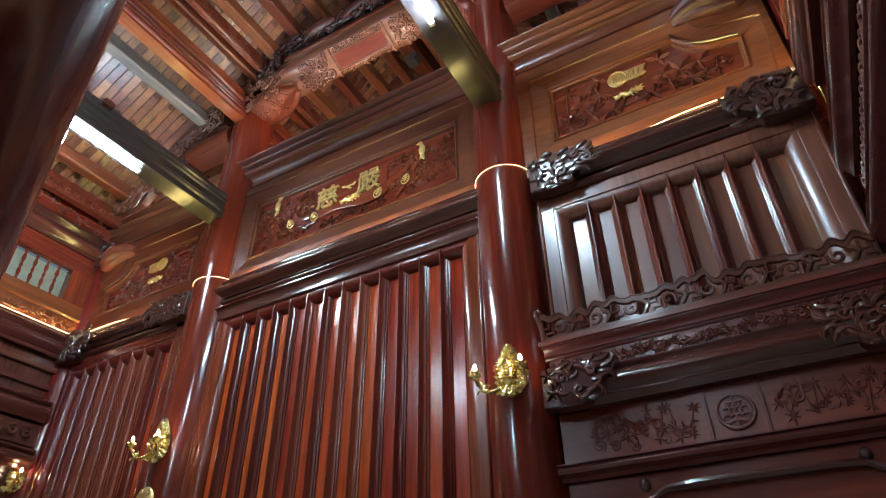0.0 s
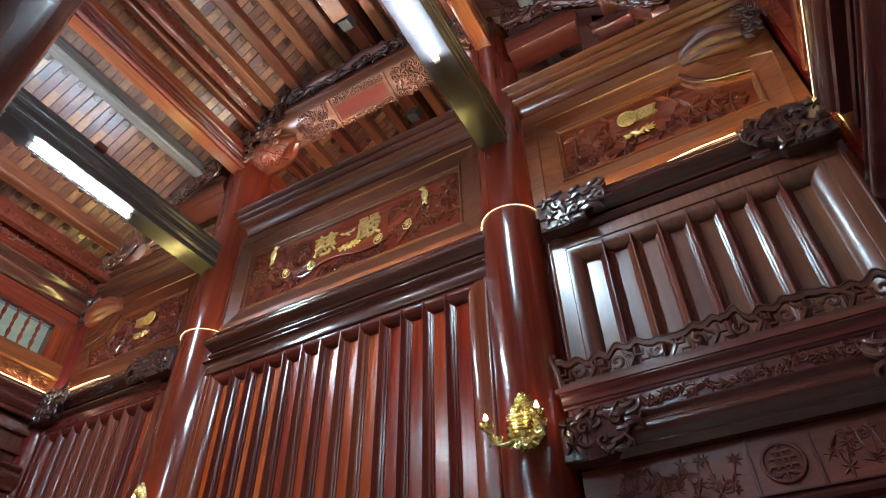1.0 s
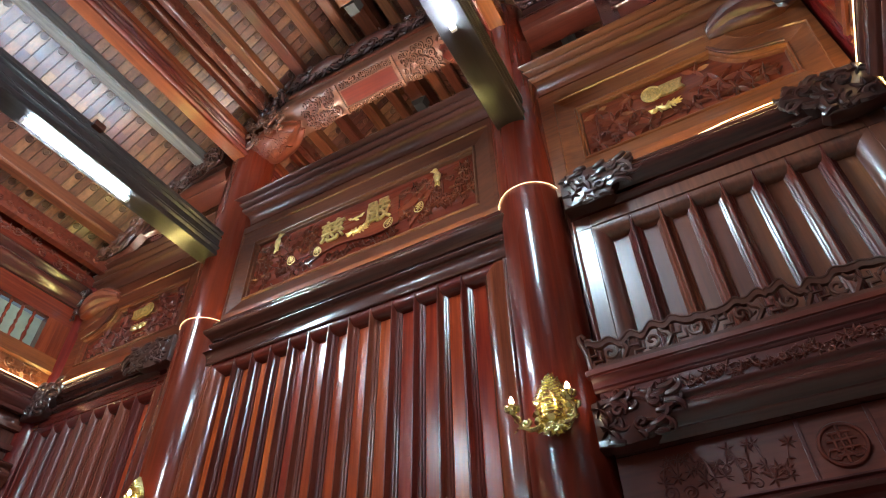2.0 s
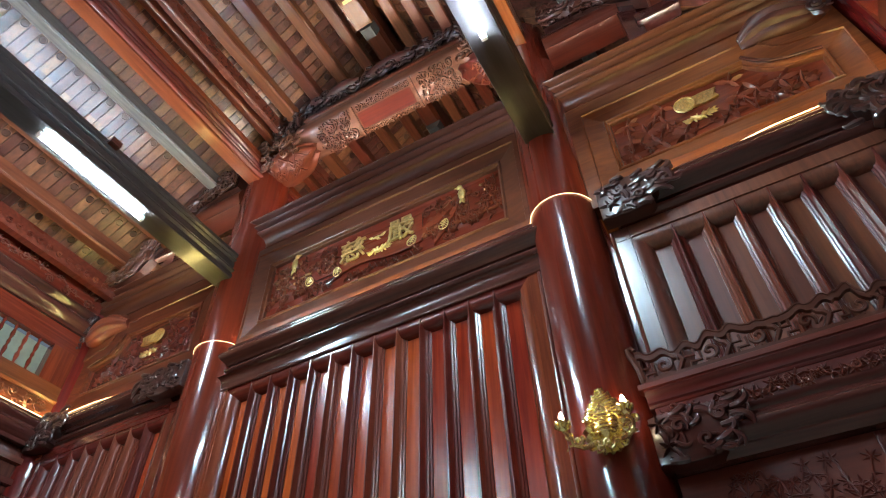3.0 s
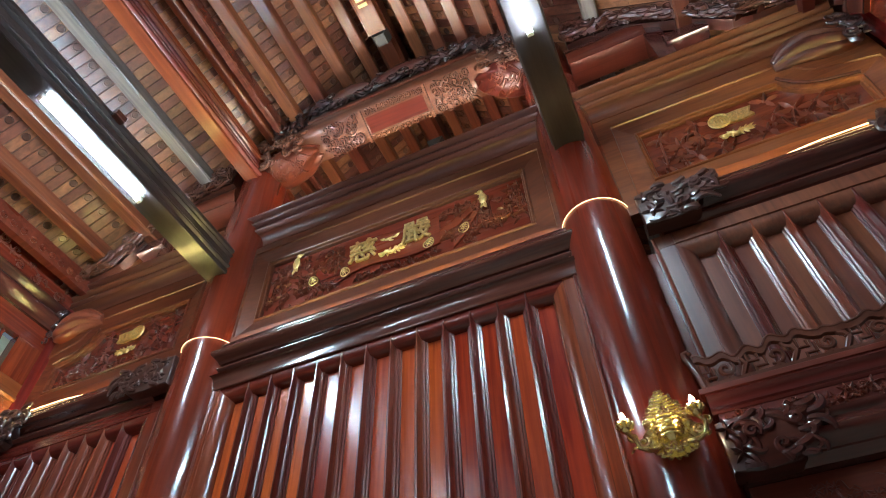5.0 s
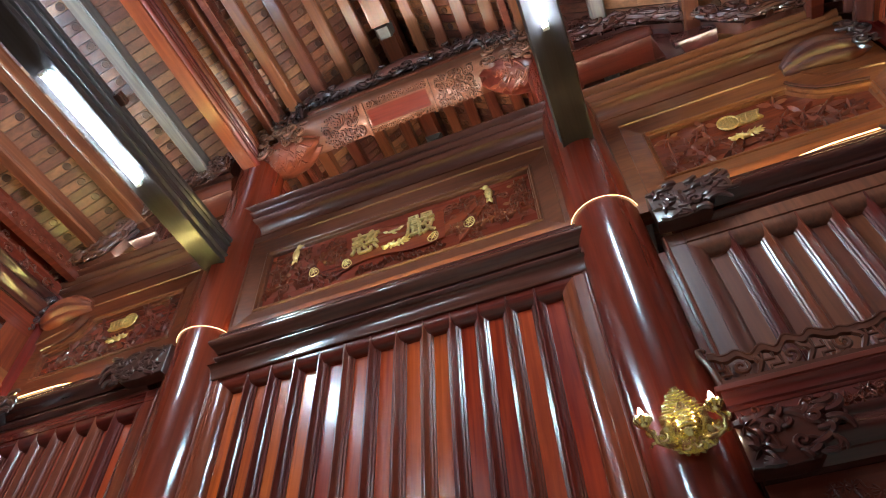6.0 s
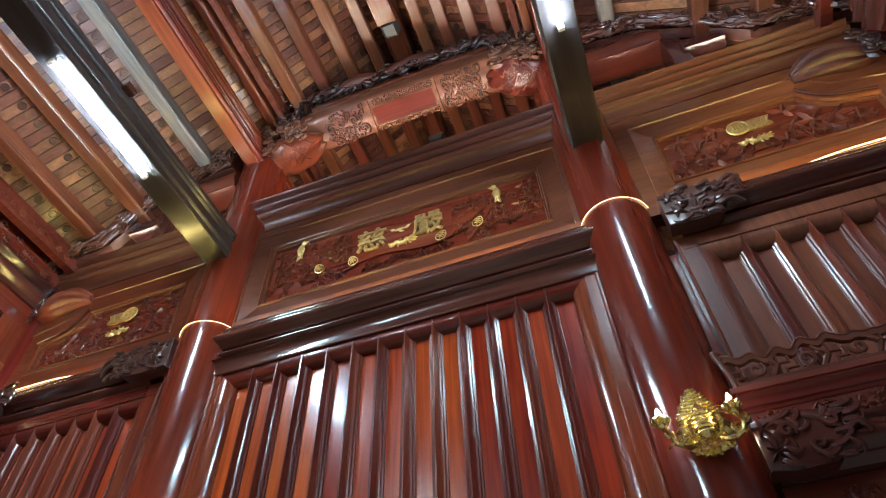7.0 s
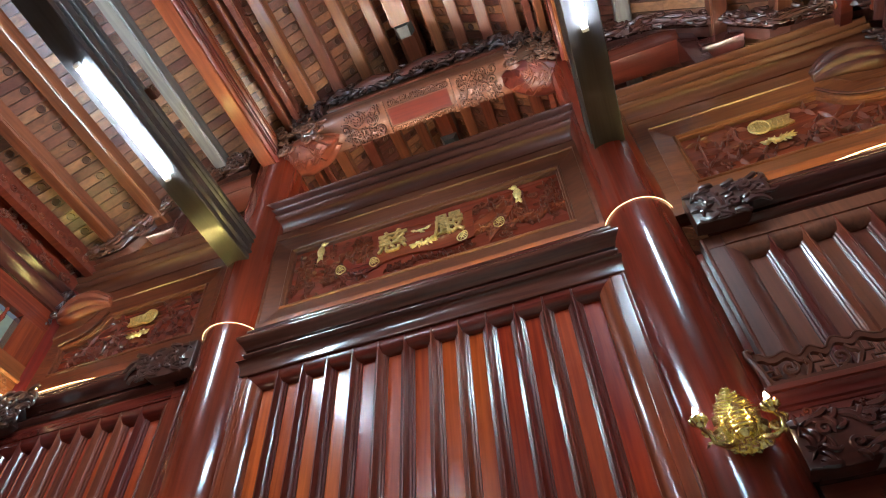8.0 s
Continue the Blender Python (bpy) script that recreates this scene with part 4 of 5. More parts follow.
for x in (-0.72, 0.24):
    bm = bmesh.new()
    dome(bm, x, 2.235, 0.03, 0.035, 3.36, 0.035, 10, 3)
    part("boss", bm, carve_dark, head, smooth=True)
door = thing("door_leaf", "dark closed timber door under the carved head", "door", kind="structure")
for k in range(4):
    x = DX0 + 0.02 + (DX1 - DX0 - 0.02) * k / 4
    bar(door, "door_panel", dark["z"], x + 0.003, x + (DX1 - DX0 - 0.02) / 4 - 0.003, 3.36, WB, 0.0, 1.895)


# ---- side walls ----
def side_wall(side, face):
    """Long wall with moulded beams, carved frieze and baluster transom; depth is counted inwards from its face."""
    def X(d):
        return XC + side * (face - d)
    y0, y1 = BACK, YW - (0.12 if side < 0 else 0.22)
    name = "wall_east" if side > 0 else "wall_west"
    wall = thing(name, "timber long wall with carved frieze and baluster transom", "wall", kind="structure")

    def run(nm, pts, mat, a=y0, b=y1, label=""):
        bm = bmesh.new()
        q = [(X(d), z) for d, z in pts]
        prism(bm, q, "y", a, b)
        return part(nm, bm, mat, wall, label, smooth=True)
    run("lower_beam", [(-0.05, 4.17), (0.02, 4.17), (0.028, 4.20), (0.045, 4.21)] + [(0.052 + 0.026 * math.sin(math.pi * i / 8), 4.22 + 0.10 * i / 8) for i in range(9)] + [(0.046, 4.33)] + [(0.052 + 0.022 * math.sin(math.pi * i / 6), 4.34 + 0.07 * i / 6) for i in range(7)] + [(0.058, 4.425), (-0.05, 4.425)], dark["y"], label="dark moulded beam with a light strip on top")
    run("frieze", [(-0.05, 4.425), (0.015, 4.425), (0.015, 4.60), (-0.05, 4.60)], mid["y"], label="carved amber frieze")
    run("sill", [(-0.05, 4.60), (0.035, 4.60), (0.045, 4.62), (0.035, 4.64), (0.02, 4.66), (0.02, 4.77), (-0.05, 4.77)], mid["y"])
    run("transom_head", [(-0.05, 5.13), (0.02, 5.13), (0.02, 5.33), (-0.05, 5.33)], red["y"])
    run("upper_beam", [(-0.05, 5.33), (0.05, 5.33), (0.06, 5.36)] + [(0.07 + 0.05 * math.sin(math.pi * i / 8), 5.37 + 0.14 * i / 8) for i in range(9)] + [(0.08, 5.52)] + [(0.09 + 0.03 * math.sin(math.pi * i / 6), 5.53 + 0.06 * i / 6) for i in range(7)] + [(-0.05, 5.60)], dark["y"], label="dark moulded wall plate")
    run("top_board", [(-0.05, 5.60), (0.06, 5.60), (0.06, 5.84), (-0.05, 5.84)], red["y"])
    run("boards", [(-0.10, 0.0), (-0.05, 0.0), (-0.05, 4.17), (-0.10, 4.17)], dark["z"])
    for z in (3.84, 4.02):
        run("rail", [(-0.05, z), (-0.01, z + 0.01), (-0.01, z + 0.06), (-0.05, z + 0.07)], dark["y"])
    for z, h in ((3.52, 0.22), (3.08, 0.20)):
        run("door_beam", [(-0.05, z), (0.05, z), (0.06, z + 0.02)] + [(0.065 + 0.04 * math.sin(math.pi * i / 8), z + 0.03 + h * 0.55 * i / 8) for i in range(9)] + [(0.06, z + h * 0.72)] + [(0.07 + 0.022 * math.sin(math.pi * i / 6), z + h * (0.74 + 0.22 * i / 6)) for i in range(7)] + [(-0.05, z + h)], dark["y"], label="dark moulded beam over the doors")
    run("scroll_board", [(-0.05, 3.30), (0.02, 3.30), (0.02, 3.50), (-0.05, 3.50)], carve_brown, label="board under the beam with a row of scrolls")
    curl = None
    for k in range(30):
        if curl is None:
            bm = bmesh.new()
            spiral(bm, 0.0, 3.40, 0.055, 1.3, 1.0, 1, 0.0, 0.020)
            for v in bm.verts:
                yy, dd = v.co.x, -v.co.y
                v.co.x, v.co.y = X(0.02 + dd), yy
            curl = one = part("scroll", bm, carve_brown, wall, smooth=True)
        else:
            one = new("scroll", curl.data)
            one.parent = wall
        one.location.y = y1 - 0.12 - k * 0.13
    run("backing", [(-0.12, 4.77), (-0.10, 4.77), (-0.10, 5.13), (-0.12, 5.13)], pale, label="pale grey-green surface behind the balusters")
    # carving on the frieze, the sill and the top board
    m = Matrix(((0, side * -1, 0, 0), (side * 1, 0, 0, 0), (0, 0, 1, 0), (0, 0, 0, 1)))
    for nm, z0, z1, d, count, size, mat in (("frieze_relief", 4.45, 4.58, 0.016, 60, 0.045, mid["y"]), ("board_relief", 5.64, 5.80, 0.061, 26, 0.05, carve_red)):
        bm = bmesh.new()
        clouds(bm, rect(0.6, y1 - 0.05, z0, z1), 0.0, count, size, 7 + side, 0.22)
        vine(bm, rect(0.6, y1 - 0.05, z0, z1), 0.0, count // 2, size, 9 + side, lift=0.015)
        for v in bm.verts:
            yy, dd = v.co.x, -v.co.y
            v.co.x, v.co.y = X(d + dd), yy
        part(nm, bm, mat, wall, smooth=True)
    # transom: posts, openings, balusters
    yy = y1
    while yy > y0 + 1.0:
        post = bmesh.new()
        prism(post, [(X(0.018), yy - 0.24), (X(0.018), yy), (X(-0.08), yy), (X(-0.08), yy - 0.24)], "z", 4.77, 5.13)
        part("transom_post", post, red["z"], wall)
        for k in range(1, 5):
            yb = yy - 0.24 - 0.118 * k
            bm = bmesh.new()
            lathe(bm, [(0.012, 4.77), (0.018, 4.79), (0.010, 4.81), (0.016, 4.84), (0.020, 4.88), (0.010, 4.92), (0.017, 4.95), (0.010, 4.98), (0.020, 5.03), (0.015, 5.07), (0.010, 5.09), (0.018, 5.11), (0.012, 5.13)], X(-0.03), yb, 10)
            part("baluster", bm, red["z"], wall, smooth=True)
        yy -= 0.24 + 0.118 * 5
    # inner soffit board under the roof, carved lowest purlin
    bm = bmesh.new()
    prism(bm, [(X(0.16), 5.74), (X(0.24), 5.74), (X(0.25), 5.80), (X(0.24), 5.93), (X(0.16), 5.93)], "y", y0, FAR)
    ob = tagged(part("carved_purlin", bm, carve_panel), "low purlin with a scalloped carved face", "purlin", "carved purlins")
    first = None
    for k in range(24):
        if first is None:
            bm = bmesh.new()
            spiral(bm, 0.0, 5.80, 0.036, 1.2, 1.0, 1, 0.0, 0.012)
            for v in bm.verts:
                yy, dd = v.co.x, -v.co.y
                v.co.x, v.co.y = X(0.245 + dd), yy
            first = one = part("scallop", bm, carve_panel, ob, smooth=True)
        else:
            one = new("scallop", first.data)
            one.parent = ob
        one.location.y = 0.7 + k * 0.105


side_wall(-1, FACE[-1])
side_wall(1, FACE[1])


# ---- roof truss above the end wall ----
truss = thing("main_truss", "arched carved truss beam under the ridge", "truss")
bm = bmesh.new()
sec = [(3.19, 7.10), (3.185, 6.99), (3.205, 6.945), (3.24, 6.925), (3.46, 6.835), (3.50, 6.84), (3.52, 6.88), (3.53, 7.10)]
prev = None
N = 24
for i in range(N + 1):
    f = i / N
    x = COLS[0] + 0.22 + (COLS[1] - COLS[0] - 0.44) * f
    rise = 0.05 * math.sin(math.pi * f)
    ring = [bm.verts.new((x, y, z + rise)) for y, z in sec]
    if prev:
        for k in range(len(sec)):
            bm.faces.new((prev[k], prev[(k + 1) % len(sec)], ring[(k + 1) % len(sec)], ring[k]))
    else:
        bm.faces.new(ring)
    prev = ring
bm.faces.new(prev[::-1])
part("beam", bm, carve_truss, truss, "reddish arched beam with a smooth central field", smooth=True)


def under(bm):
    """Folds a relief drawn in x (along) and z (across, 0..1) round the beam's belly."""
    path = [Vector((3.205, 6.945)), Vector((3.24, 6.925)), Vector((3.46, 6.835)), Vector((3.50, 6.84))]
    ds = [0.0]
    for a, b in zip(path, path[1:]):
        ds.append(ds[-1] + (b - a).length)
    for v in bm.verts:
        s = min(max(v.co.z, 0.0), 0.999) * ds[-1]
        k = max(i for i in range(len(ds) - 1) if ds[i] <= s)
        t = (s - ds[k]) / (ds[k + 1] - ds[k])
        p = path[k].lerp(path[k + 1], t)
        d = (path[k + 1] - path[k]).normalized()
        nrm = Vector((d.y, -d.x))
        h = -v.co.y * 1.8
        f = (v.co.x - COLS[0] - 0.22) / (COLS[1] - COLS[0] - 0.44)
        rise = 0.05 * math.sin(math.pi * min(max(f, 0), 1))
        q = p + nrm * h
        v.co = (v.co.x, q.x, q.y + rise)


for x0, x1, s in ((-3.62, -3.14, 1), (-2.42, -1.96, 2)):
    bm = bmesh.new()
    clouds(bm, rect(x0 + 0.04, x1 - 0.04, 0.02, 0.27), 0.0, 70, 0.038, 200 + s, 0.30)
    for v in bm.verts:
        v.co.z /= 0.29
    under(bm)
    part("carved_field", bm, carve_truss, truss, "field of shallow carved cloud scrolls", smooth=True)
for v0, v1 in ((0.015, 0.05), (0.245, 0.275)):
    bm = bmesh.new()
    clouds(bm, rect(-3.09, -2.46, v0, v1), 0.0, 36, 0.024, int(v0 * 1000), 0.32)
    for v in bm.verts:
        v.co.z /= 0.29
    under(bm)
    part("carved_border", bm, carve_truss, truss, "carved border of the central field", smooth=True)
bm = bmesh.new()
for x in (-3.12, -2.44):
    for k in range(12):
        box(bm, x - 0.014, x + 0.014, -0.016, 0.0, k / 12, (k + 1) / 12)
for v0 in (0.22, 0.80):
    for k in range(10):
        box(bm, -3.11 + 0.066 * k, -3.11 + 0.066 * (k + 1), -0.018, 0.0, v0, v0 + 0.025)
under(bm)
part("raised_frame", bm, carve_truss, truss, "raised frame round the central field")
bm = bmesh.new()
grid = [[bm.verts.new((-3.085 + 0.061 * k, -0.006, 0.27 + 0.083 * q)) for q in range(7)] for k in range(11)]
for k in range(10):
    for q in range(6):
        bm.faces.new((grid[k][q], grid[k + 1][q], grid[k + 1][q + 1], grid[k][q + 1]))
rim_edges = [e for e in bm.edges if len(e.link_faces) == 1]
skirt = bmesh.ops.extrude_edge_only(bm, edges=rim_edges)["geom"]
for v in skirt:
    if isinstance(v, bmesh.types.BMVert):
        v.co.y = 0.004
under(bm)
part("central_field", bm, red["x"], truss, "smooth dark red central field")

for s in (-1, 1):
    # bulging dragon-cloud brackets at both ends
    br = thing("dragon_bracket", "bulging carved bracket between column and truss beam", "bracket", "dragon brackets")
    xc = XC + s * 1.13
    bm = bmesh.new()
    rings = []
    for i in range(19):
        t = i / 18
        g = math.sin(math.pi * (0.10 + 0.86 * t)) ** 0.6
        ring = []
        for k in range(72):
            a = 2 * math.pi * k / 72
            rib = 0.96 + 0.07 * abs(math.cos(4 * a + 5 * t)) * min(1, 4 * t)
            ring.append((xc + s * (0.29 - 0.56 * t) + 0.03 * math.cos(3 * a), 3.35 + 0.19 * g * rib * math.cos(a), 6.68 + 0.16 * t * t + 0.15 * g * rib * math.sin(a)))
        rings.append(ring)
    loft(bm, rings)
    part("body", bm, carve_panel, br, "smooth swelling body", smooth=True)
    bm = bmesh.new()
    rng = random.Random(510 + s)
    for q in range(26):
        # waves and tongues that hug the swelling, thickest along its lower front
        t0, a0 = rng.uniform(0.05, 0.75), radians(rng.choice((rng.uniform(150, 290), rng.uniform(225, 285))))
        dt, da, ph = rng.uniform(0.10, 0.24), rng.uniform(-0.5, 0.5), rng.uniform(0, 6.28)
        pts = []
        for i in range(11):
            t = min(0.98, t0 + dt * i / 10)
            a = a0 + da * i / 10 + 0.16 * math.sin(ph + 0.7 * i)
            g = math.sin(math.pi * (0.10 + 0.86 * t)) ** 0.6
            pts.append((xc + s * (0.29 - 0.56 * t) + 0.03 * math.cos(3 * a), 3.35 + 0.192 * g * math.cos(a), 6.68 + 0.16 * t * t + 0.152 * g * math.sin(a)))
        sweep(bm, pts, lambda t: 0.011 * (0.3 + 0.7 * math.sin(math.pi * t)), 6)
    part("wave_relief", bm, carve_panel, br, "carved waves and tongues", smooth=True)
    bm = bmesh.new()
    clouds(bm, lambda u, v: (xc + s * (0.30 - 0.5 * u), 6.60 + 0.44 * v), 3.2, 34, 0.055, 300 + s, 0.3, 0.08)
    part("cloud_relief", bm, carve_truss, br, smooth=True)
    bm = bmesh.new()
    box(bm, xc + s * 0.30 - 0.12, xc + s * 0.30 + 0.12, 3.24, 3.48, 6.98, 7.08, 0.006)
    part("tenon", bm, mid["x"], br, "plain squared tenon end")

rim = thing("upper_collar", "smooth collar beam above the arched truss beam", "beam")
bm = bmesh.new()
prism(bm, [(3.17, 7.13), (3.165, 7.16), (3.18, 7.20), (3.21, 7.23), (3.5, 7.23), (3.53, 7.18), (3.53, 7.13)], "x", XC - 0.92, XC + 0.92)
part("beam", bm, mid["x"], rim, smooth=True)
for x0, x1 in ((-0.12, 0.42), (-0.62, -0.2)):
    bm = bmesh.new()
    sweep(bm, [(XC + x0 + (x1 - x0) * t / 8, 3.16, 7.33 + 0.05 * math.sin(math.pi * t / 8)) for t in range(9)], lambda t: 0.045 + 0.025 * math.sin(math.pi * t), 10)
    part("cushion", bm, carve_brown, rim, "glossy rounded cushion block", smooth=True)


def rake(side, d0, d1, low, seed, n, label, mat, y=3.28, size=0.075, high=9.0):
    """Heaped dragon and cloud carving that fills the space under the roof slope."""
    th = thing("gable_carving", label, "carving", "gable carvings")

    def place(u, v):
        d = d0 + (d1 - d0) * u
        hi = min(deck(d) - 0.10, high)
        lo = low(d)
        return XC + side * d, lo + (hi - lo) * v
    bm = bmesh.new()
    k = 14
    top = [place(i / k, 0.85 + 0.08 * math.sin(i * 2.1)) for i in range(k + 1)]
    bot = [place(i / k, 0.12 + 0.08 * math.sin(i * 1.7)) for i in range(k + 1)]
    out = bot + top[::-1]
    slab(bm, out if side > 0 else out[::-1], y + 0.07, y + 0.16)
    part("board", bm, mat, th)
    bm = bmesh.new()
    clouds(bm, place, y + 0.06, n // 2, size * 0.8, seed, 0.26, 0.10, 0.35, 0.72)
    rng = random.Random(seed)
    for q in range(n // 2):
        # writhing bodies, flames and manes that run along the slope
        u, v = rng.random() * 0.9, rng.uniform(0.1, 0.95)
        du, ph, am = rng.uniform(0.08, 0.22) * rng.choice((-1, 1)), rng.uniform(0, 6.28), rng.uniform(0.06, 0.18)
        yy = y + 0.055 - rng.uniform(0.0, 0.05)
        pts = []
        for t in range(9):
            f = t / 8
            px, pz = place(min(max(u + du * f, 0.0), 1.0), v + am * math.sin(ph + 5.0 * f))
            pts.append((px, yy - 0.03 * math.sin(math.pi * f), pz))
        fat = rng.uniform(0.014, 0.026)
        sweep(bm, pts, lambda t: fat * (0.25 + 0.75 * math.sin(math.pi * (0.25 + 0.75 * t))), 6)
    part("cloud_relief", bm, mat, th, smooth=True)
    return th


for s in (-1, 1):
    rake(s, 0.0, 0.95, lambda d: 7.26 - 0.02 * d, 400 + s, 80, "dark dragon and cloud carving under the ridge", carve_dark, y=3.16, high=7.45)
    rake(s, 0.95, 1.35, lambda d: 7.05, 410 + s, 40, "dark cloud carving beside the main purlin", carve_dark, y=3.14, size=0.06)
    rake(s, 1.70, 3.46, lambda d: 6.54 if d < 2.30 else max(5.875, 6.54 - 1.2 * (d - 2.30)), 420 + s, 330, "dark brown dragon carving along the lower slope", carve_brown, y=3.13, size=0.075)
    # short beams over the side bays
    th = thing("side_beam", "dark red-brown side beam between column and stub post", "beam", "side beams")
    bm = bmesh.new()
    a, b = XC + s * 1.66, XC + s * 2.30
    prism(bm, [(3.25, 6.335), (3.27, 6.33), (3.46, 6.33), (3.48, 6.345)] + [(3.48 + 0.02 * math.sin(math.pi * i / 6), 6.36 + 0.21 * i / 6) for i in range(7)] + [(3.25 - 0.035 * math.sin(math.pi * i / 8), 6.57 - 0.215 * i / 8) for i in range(9)], "x", min(a, b), max(a, b))
    part("beam", bm, carve_panel, th, smooth=True)
    c = XC + s * 2.345
    bar(th, "stub_post", dark["z"], c - 0.07, c + 0.07, 3.25, 3.46, 5.87, 6.45, bevel=0.008)
    c = XC + s * 2.535
    bar(th, "block", dark["x"], c - 0.16, c + 0.16, 3.22, 3.46, 6.03, 6.15, bevel=0.008)

# ridge plate with unreadable gilded writing, and its end block
bm = bmesh.new()
prism(bm, [(XC - 0.10, 7.80), (XC + 0.10, 7.80), (XC + 0.11, 7.90), (XC - 0.11, 7.90)], "y", BACK, 2.86)
part("under_plate", bm, mid["y"], ridge, "warm brown plate")
for k in range(9):
    y = 2.50 - 0.42 * k
    for q in range(3):
        bm = bmesh.new()
        box(bm, XC - 0.050, XC + 0.050, y - 0.09 + 0.06 * q, y - 0.055 + 0.06 * q, 7.793, 7.801, 0.002)
        part("gilt_bar", bm, gold, ridge, "gilded stroke")
for x in (-0.090, 0.090):
    bm = bmesh.new()
    box(bm, XC + x - 0.008, XC + x + 0.008, BACK, 2.80, 7.794, 7.802, 0.002)
    part("border", bm, carve_red, ridge)
for y, mat in ((2.88, steel), (4.30, steel)):
    bm = bmesh.new()
    prism(bm, [(XC - 0.060, 7.79), (XC + 0.060, 7.79), (XC + 0.10, 7.90), (XC - 0.10, 7.90)], "y", y, y + 0.12)
    part("end_block", bm, mat, ridge, "grey end block")


# ---- lamps ----
def tube_lamp(x, y0, y1):
    th = thing("tube_light", "lit white fluorescent batten under a beam", "tube light", "tube lamps")
    bm = bmesh.new()
    box(bm, x - 0.015, x + 0.015, y0, y1, 5.138, 5.153, 0.003)
    part("housing", bm, plaster, th, "white plastic housing")
    bm = bmesh.new()
    prism(bm, [(x - 0.0145, 5.139)] + arc(x, 5.124, 0.0155, 180, 360, 12, 0.015) + [(x + 0.0145, 5.139)], "y", y0 + 0.028, y1 - 0.028)
    part("tube", bm, tube_mat, th, "glowing white tube", smooth=True)
    for a, b in ((y0, y0 + 0.028), (y1 - 0.028, y1)):
        bm = bmesh.new()
        box(bm, x - 0.0205, x + 0.0205, a, b, 5.105, 5.140, 0.006)
        part("end_cap", bm, plaster, th)


for x in TIES:
    tube_lamp(x, 1.43, 2.345)
    # pairs behind the viewer are unseen; the rearmost is added as fill light
    tube_lamp(x, -1.6, -0.685)
    tube_lamp(x, -4.7, -3.785)


def light_strip(name_label, pts, r=0.003, mat=None):
    bm = bmesh.new()
    sweep(bm, pts, r, 6)
    return tagged(part("light_strip", bm, mat or strip_mat), name_label, "light strip", "light strips")


for x, span in zip(COLS, (188, 174)):
    turn = [radians(176 + span * i / 24) for i in range(25)]
    ring = [(x + (R + 0.006) * math.cos(a), YW + (R + 0.006) * math.sin(a), 4.485) for a in turn]
    light_strip("thin warm light strip round the front of a column", ring, 0.0015)
for s in (-1, 1):
    light_strip("warm light strip on the carved rail", [(XC + s * (1.76 + 1.66 * t / 30), 3.269 + 0.03 * (0.5 - 0.5 * math.tanh((t / 30 - 0.52) * 14)) + 0.02 * math.exp(-((t / 30 - 0.86) / 0.04) ** 2), 4.421 + 0.015 * (1 + math.tanh((t / 30 - 0.9) * 40))) for t in range(31)])
    light_strip("warm light strip on the long wall's beam", [(XC + s * (FACE[s] - 0.058), BACK + 0.2, 4.431), (XC + s * (FACE[s] - 0.058), YW - 0.14, 4.431)])
    # added hidden emitter: the visible strip is dim, this one lights the frieze
    light_strip("added hidden strip giving the long wall strip's light", [(XC + s * (FACE[s] - 0.036), BACK + 0.2, 4.430), (XC + s * (FACE[s] - 0.036), YW - 0.14, 4.430)], 0.004, wall_fill_mat)
for s in (-1, 1):
    # second hidden emitter, added to light the panel's foot for the dim strip
    light_strip("added hidden strip giving the carved rail strip's light", [(XC + s * 1.84, 3.318, 4.414), (XC + s * (FACE[s] - 0.035), 3.318, 4.414)], 0.004, strip_back_mat)
for x, s in zip(TIES, (-1, 1)):
    for ya, yb in ((YB + 0.3, YW - 0.7), (YB - 2.7, YB - 0.4)):
        light_strip("cool white light strip on top of a tie beam", [(x + s * 0.015, ya, 5.447), (x + s * 0.015, yb, 5.447)], 0.007, uplight_mat)
        # unseen shield, added to hold the strip's light off the inner slope
        bm = bmesh.new()
        xo = x - s * 0.020
        box(bm, xo - 0.004, xo + 0.004, ya - 0.02, yb + 0.02, 5.436, 5.456, 0.001)
        tagged(part("strip_shield", bm, steel), "added unseen metal shield beside a light strip", "light channel", "light channels")
light_strip("warm light strip behind the rail's lip", [(COLS[0] + 0.25, 3.313, 4.4525), (COLS[1] - 0.25, 3.313, 4.4525)], 0.0028, strip_back_mat)
light_strip("warm light strip on the top rail", [(COLS[0] + 0.5, 3.33, 5.906), (COLS[1] - 0.5, 3.33, 5.906)], r=0.0045, mat=strip_top_mat)
for s in (-1, 1):
    light_strip("warm light strip on the side top rail", [(XC + s * 1.65, 3.33, 5.866), (XC + s * 3.35, 3.33, 5.866)], r=0.0005, mat=strip_top_mat)


